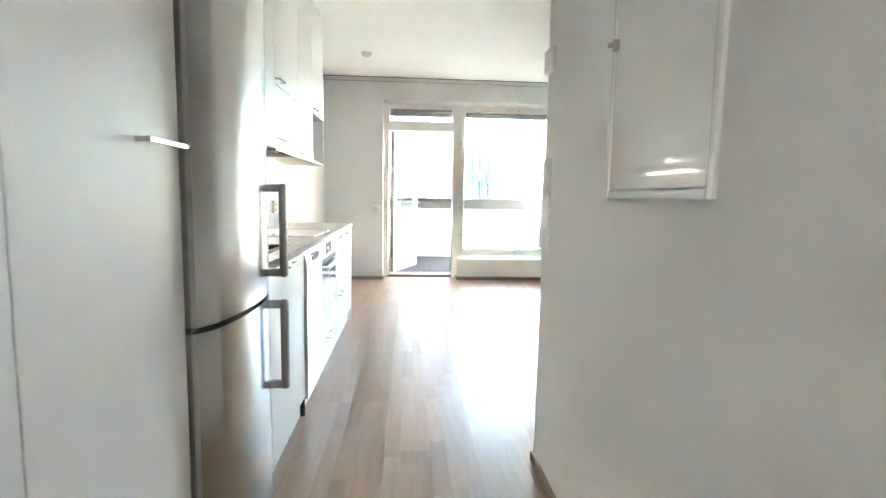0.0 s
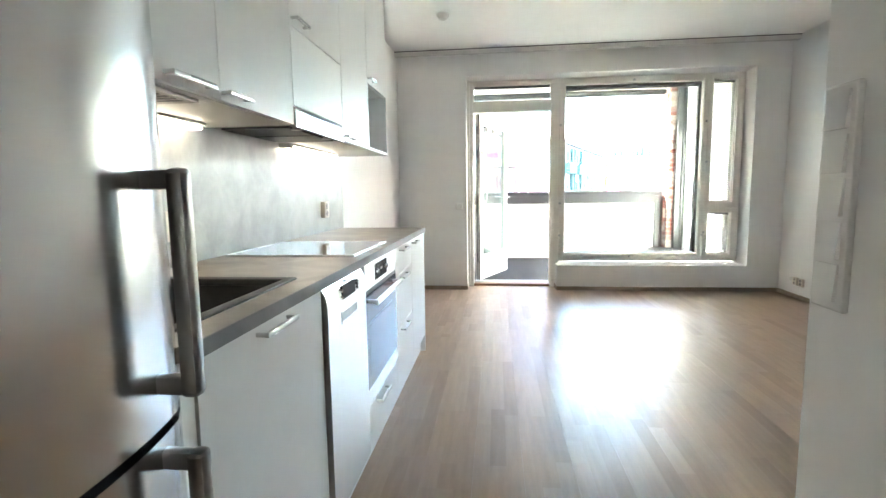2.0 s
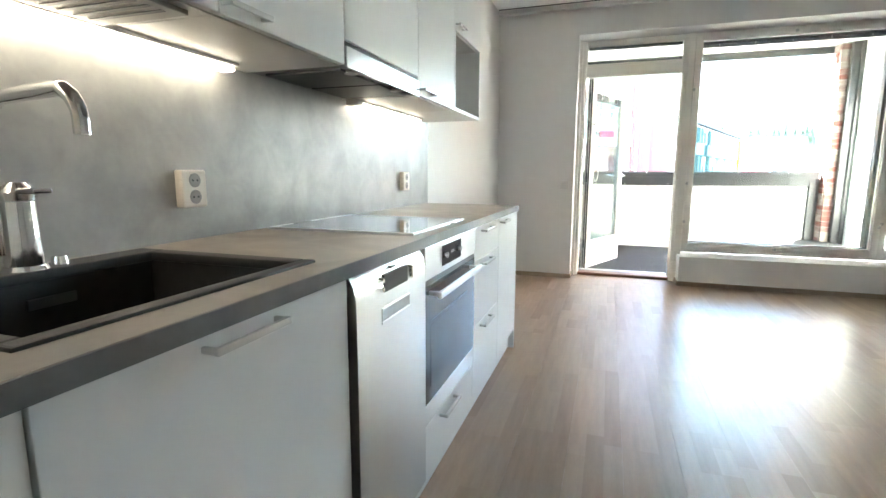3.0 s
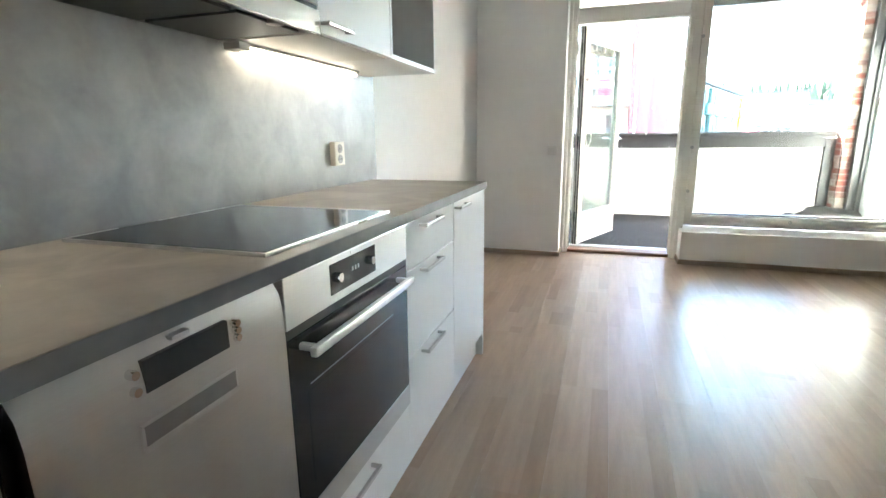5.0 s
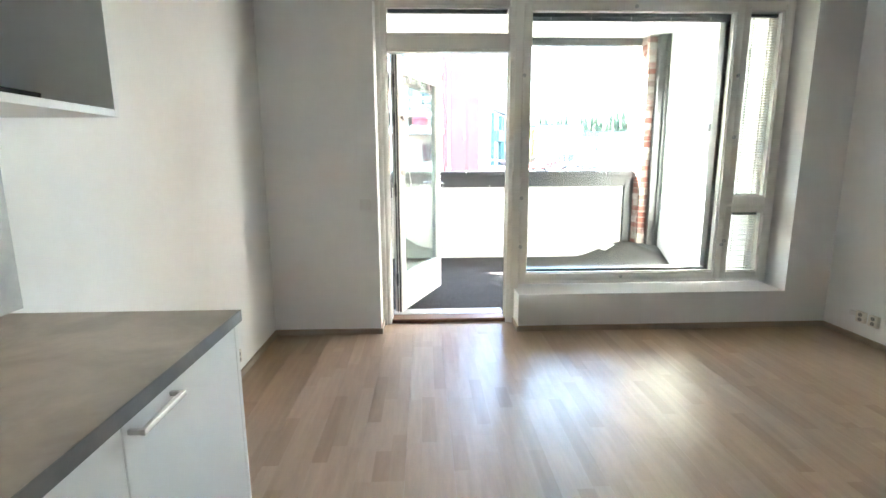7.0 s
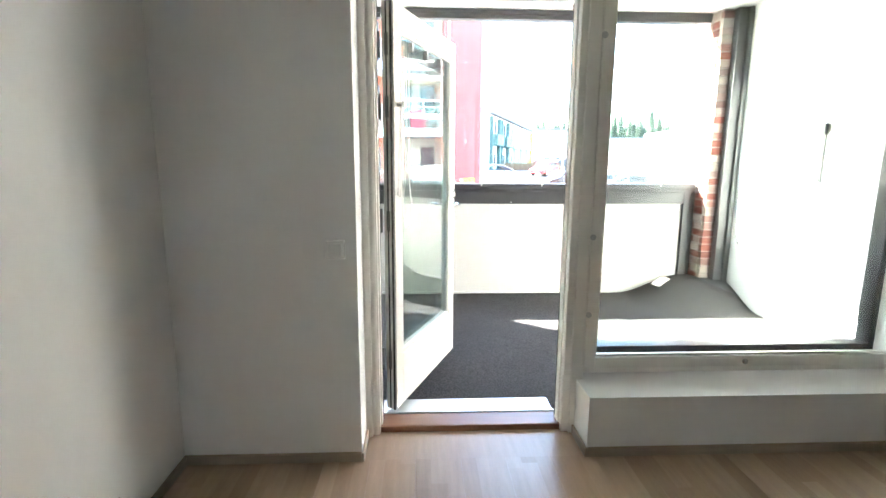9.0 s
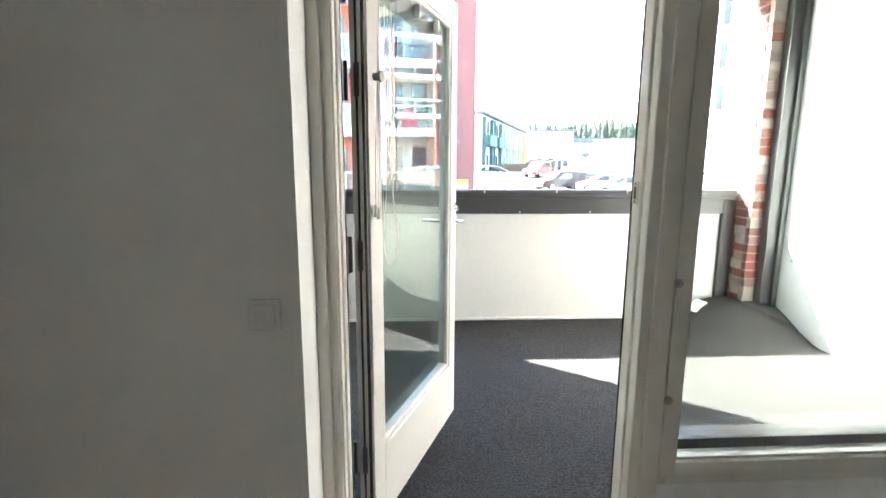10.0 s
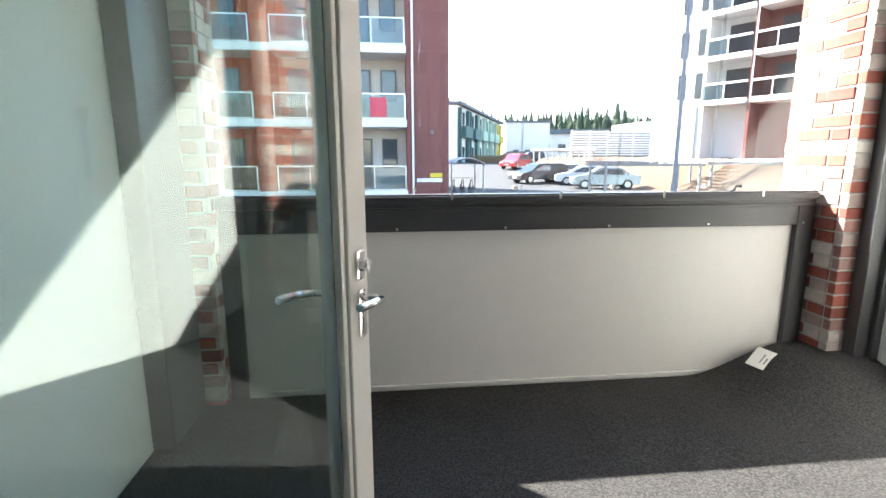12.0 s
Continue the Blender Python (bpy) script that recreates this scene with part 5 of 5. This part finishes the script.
P_SILVER = mat("silver_paint", (0.26, 0.27, 0.275), 0.28, 0.6, vary=0.02, coat=0.6)
P_WHITE = mat("white_car_paint", (0.58, 0.59, 0.61), 0.25, vary=0.02, coat=0.6)
P_BLUE = mat("dark_blue_paint", (0.008, 0.011, 0.018), 0.3, vary=0.05, coat=0.25)
P_RED = mat("red_car_paint", (0.45, 0.02, 0.03), 0.25, vary=0.05, coat=0.6)
car("car", "silver saloon car parked by the pergola", pose(15.0, 39.6, gz(39.6) + 0.012, 0, 0, 165), P_SILVER)
car("car", "white saloon car in a row of parked cars", pose(15.1, 43.2, gz(43.2) + 0.012, 0, 0, 163), P_WHITE)
car("car", "white saloon car in a row of parked cars", pose(15.2, 47.0, gz(47.0) + 0.012, 0, 0, 163), P_WHITE)
car("car", "dark blue estate car parked in the sun", pose(12.3, 45.6, gz(45.6) + 0.012, 0, 0, 203), P_BLUE, 4.8, 1.5, True)
car("car", "red hatchback parked behind the estate car", pose(14.0, 60, gz(60) + 0.012, 0, 0, 230), P_RED, 4.0, 1.6, True)
car("car", "dark estate car far down the road", pose(19.3, 84, gz(84) + 0.012, 0, 0, 175), P_BLUE, 4.8, 1.55, True)
car("car", "dark hatchback far down the road", pose(22.9, 85, gz(85) + 0.012, 0, 0, 185), P_BLUE, 4.3, 1.5, True)

lp = thing("street_lamp", (12.6, 27.2, GZ), "tall blue-grey street lamp post", "street lamp")
part("post", cyl(cyl(bmesh.new(), (12.6, 27.2, GZ), (12.6, 27.2, GZ + 1.1), 0.12, 0.12, 12), (12.6, 27.2, GZ + 1.1), (12.6, 27.2, 9.5), 0.09, 0.06, 12), M_LAMPPOST, lp)
part("lamp_head", blk(12.3, 12.7, 26.4, 27.3, 9.5, 9.62, r=0.04), M_LAMPPOST, lp)

bs = thing("bike_shelter", (4.6, 34.5, GZ), "small bicycle shelter with a pale curved roof", "shelter")
bm = bmesh.new()
pts = [(3.7 + 1.9 * i / 8, 0.90 + 0.34 * math.sin(math.pi * i / 8)) for i in range(9)]
extrude_profile(bm, pts + [(x, z - 0.04) for x, z in pts[::-1]], "y", 33.2, 36.0)
part("roof", bm, M_WHITEW, bs)
for x in (3.8, 5.5):
    for y in (33.3, 35.9):
        part("post", cyl(bmesh.new(), (x, y, GZ), (x, y, 1.0), 0.04, n=8), M_GREYPOST, bs)
for k in range(3):
    bk = thing("bicycle", (4.0 + 0.5 * k, 34.2, GZ), "dark bicycle parked under the shelter", "bicycle", "parked bicycles")
    for y in (33.7, 34.75):
        part("wheel", tube(bmesh.new(), arc((4.0 + 0.5 * k, y, GZ + 0.34), 0.33, 0, 360, 20, "yz"), 0.02, 6), M_TYRE, bk)
    part("frame_tube", tube(bmesh.new(), [(4.0 + 0.5 * k, 33.7, GZ + 0.34), (4.0 + 0.5 * k, 33.85, GZ + 0.95), (4.0 + 0.5 * k, 34.45, GZ + 0.9), (4.0 + 0.5 * k, 34.75, GZ + 0.34)], 0.025, 6), M_STEELD, bk)
    part("handlebar", tube(bmesh.new(), [(3.75 + 0.5 * k, 33.8, GZ + 1.05), (4.25 + 0.5 * k, 33.8, GZ + 1.05)], 0.015, 6), M_STEELD, bk)

rs = random.Random(9)
vs, fs = [], []
for i in range(2600):
    x, y = rs.uniform(11.5, 19), rs.uniform(70.5, 76)
    tip = (x + rs.uniform(-0.3, 0.3), y + rs.uniform(-0.3, 0.3), gz(y) + rs.uniform(0.5, 1.2))
    b0 = len(vs)
    vs += [(x - 0.03, y, gz(y)), (x + 0.03, y, gz(y)), (x, y + 0.04, gz(y)), tip]
    fs += [(b0, b0 + 1, b0 + 3), (b0 + 1, b0 + 2, b0 + 3), (b0 + 2, b0, b0 + 3)]
me = bpy.data.meshes.new("hedge")
me.from_pydata(vs, [], fs)
me.materials.append(M_SHRUB)
tagged(new("hedge", me), "leafless brown hedge along the terraced houses", "hedge", kind="stuff")

# far woods: uneven conifers with layered, drooping branches
vs, fs = [], []
for i in range(620):
    x = rs.uniform(28, 190)
    y = rs.uniform(205, 250)
    h = rs.uniform(8.5, 20) * (1.0 + 0.3 * noise.noise((x * 0.05, 2, 0)))
    n = 13
    for L in range(n):
        f = L / n
        z = 1.0 + h * (0.12 + 0.88 * f)
        r = (1 - f) ** 0.8 * h * 0.155 * rs.uniform(0.75, 1.2) + 0.15
        kx, ky = rs.uniform(-0.2, 0.2), rs.uniform(-0.2, 0.2)
        b0 = len(vs)
        vs.append((x + kx, y + ky, z + h * 0.13))
        m = 9
        for k in range(m):
            a = 6.283 * k / m + rs.uniform(-0.25, 0.25)
            q = r * rs.uniform(0.55, 1.15)
            vs.append((x + q * math.cos(a), y + q * math.sin(a), z - rs.uniform(0, 0.06) * h))
        for k in range(m):
            fs.append((b0, b0 + 1 + k, b0 + 1 + (k + 1) % m))
    b0 = len(vs)
    vs += [(x - 0.2, y, GZ), (x + 0.2, y, GZ), (x, y + 0.2, GZ), (x, y, h * 0.9)]
    fs += [(b0, b0 + 1, b0 + 3), (b0 + 1, b0 + 2, b0 + 3), (b0 + 2, b0, b0 + 3)]
me = bpy.data.meshes.new("far_woods")
me.from_pydata(vs, [], fs)
me.materials.append(M_LEAFD)
tagged(new("far_woods", me), "distant dark conifer woods on the skyline", "woods", kind="stuff")

# ---- pieces: parquet boards and bricks ----
floor = thing("floor", (0, 3, 0), "three-strip oak parquet floor with a satin finish", "floor", kind="structure")
rng = random.Random(4)
BW, BL, SW = 0.207, 2.2, 0.069


def board_mesh(y0, y1, w, seed):
    """One parquet board: three rows of staves, flush, with softened outer edges."""
    r = random.Random(seed)
    bm = bmesh.new()
    rows = max(1, round(w / SW))
    for k in range(rows):
        y = y0 - r.uniform(0.0, 0.45)
        while y < y1:
            ln = r.uniform(0.36, 0.62)
            a, b = max(y, y0), min(y + ln, y1)
            if b - a > 0.005:
                xa, xb = w * k / rows, w * (k + 1) / rows
                e = 0.0003
                la, lb = (e if k == 0 else 0.0), (e if k == rows - 1 else 0.0)
                lo_ = [bm.verts.new(p) for p in ((xa, a, -0.012), (xb, a, -0.012), (xb, b, -0.012), (xa, b, -0.012))]
                hi = [bm.verts.new(p) for p in ((xa + la, a, 0), (xb - lb, a, 0), (xb - lb, b, 0), (xa + la, b, 0))]
                bm.faces.new(hi)
                for i in range(4):
                    bm.faces.new((lo_[i], lo_[(i + 1) % 4], hi[(i + 1) % 4], hi[i]))
            y += ln
    return bm


x, seed = XW, 0
while x < XE - 0.01:
    w = min(BW, XE - x)
    ya = Y0 - rng.uniform(0, BL)
    while ya < YN:
        a, b = max(ya, Y0), min(ya + BL, YN)
        if x > XC + 0.12:
            a = max(a, YH)
        if b - a > 0.02:
            seed += 1
            bm = board_mesh(a, b, w, seed)
            bmesh.ops.translate(bm, verts=bm.verts, vec=(x, 0, 0))
            part("plank", bm, M_FLOOR, floor)
        ya += BL
    x += BW
part("plank", blk(WL + 0.012, WM - 0.012, YN, FY0 + 0.03, -0.012, 0.0), M_FLOOR, floor)


def pillar(name, x0, x1, y0, y1, label):
    p = thing(name, ((x0 + x1) / 2, (y0 + y1) / 2, -0.3), label, "pillar", kind="structure")
    part("core", blk(x0 + 0.008, x1 - 0.008, y0 + 0.008, y1 - 0.008, -0.3, 2.79), M_MORTAR, p)
    bl, bh, bd, j = 0.257, 0.063, 0.12, 0.012
    meshes = {}

    def piece(sx, sy, c):
        key = (round(sx, 3), round(sy, 3))
        if key not in meshes:
            meshes[key] = to_mesh("brick", blk(-sx / 2, sx / 2, -sy / 2, sy / 2, -bh / 2, bh / 2, r=0.003, seg=1), M_BRICK)
        ob = new("brick", meshes[key])
        ob.parent = p
        ob.location = Vector(c) - p.location + Vector((rng.uniform(-0.002, 0.002), rng.uniform(-0.002, 0.002), 0))

    z, k = -0.26, 0
    while z < 2.76:
        off = (0.0 if k % 2 else 0.13)
        for fy in (y0, y1):
            u = x0 - off
            while u < x1 - 0.02:
                a, b = max(u, x0), min(u + bl, x1)
                if b - a > 0.03:
                    piece(b - a - j, 0.05, ((a + b) / 2, fy + (0.025 if fy == y0 else -0.025), z))
                u += bl
        for fx in (x0, x1):
            u = y0 + 0.05 - (0.13 - off)
            while u < y1 - 0.07:
                a, b = max(u, y0 + 0.051), min(u + bl, y1 - 0.051)
                if b - a > 0.03:
                    piece(0.05, b - a - j, (fx + (0.025 if fx == x0 else -0.025), (a + b) / 2, z))
                u += bl
        z += 0.075
        k += 1
    return p


pillar("brick_pillar_east", 3.14, 3.52, 9.79, 10.30, "mixed red and pale brick balcony pillar")
pillar("brick_pillar_west", -0.80, -0.39, 9.905, 10.21, "mixed red and pale brick balcony pillar")
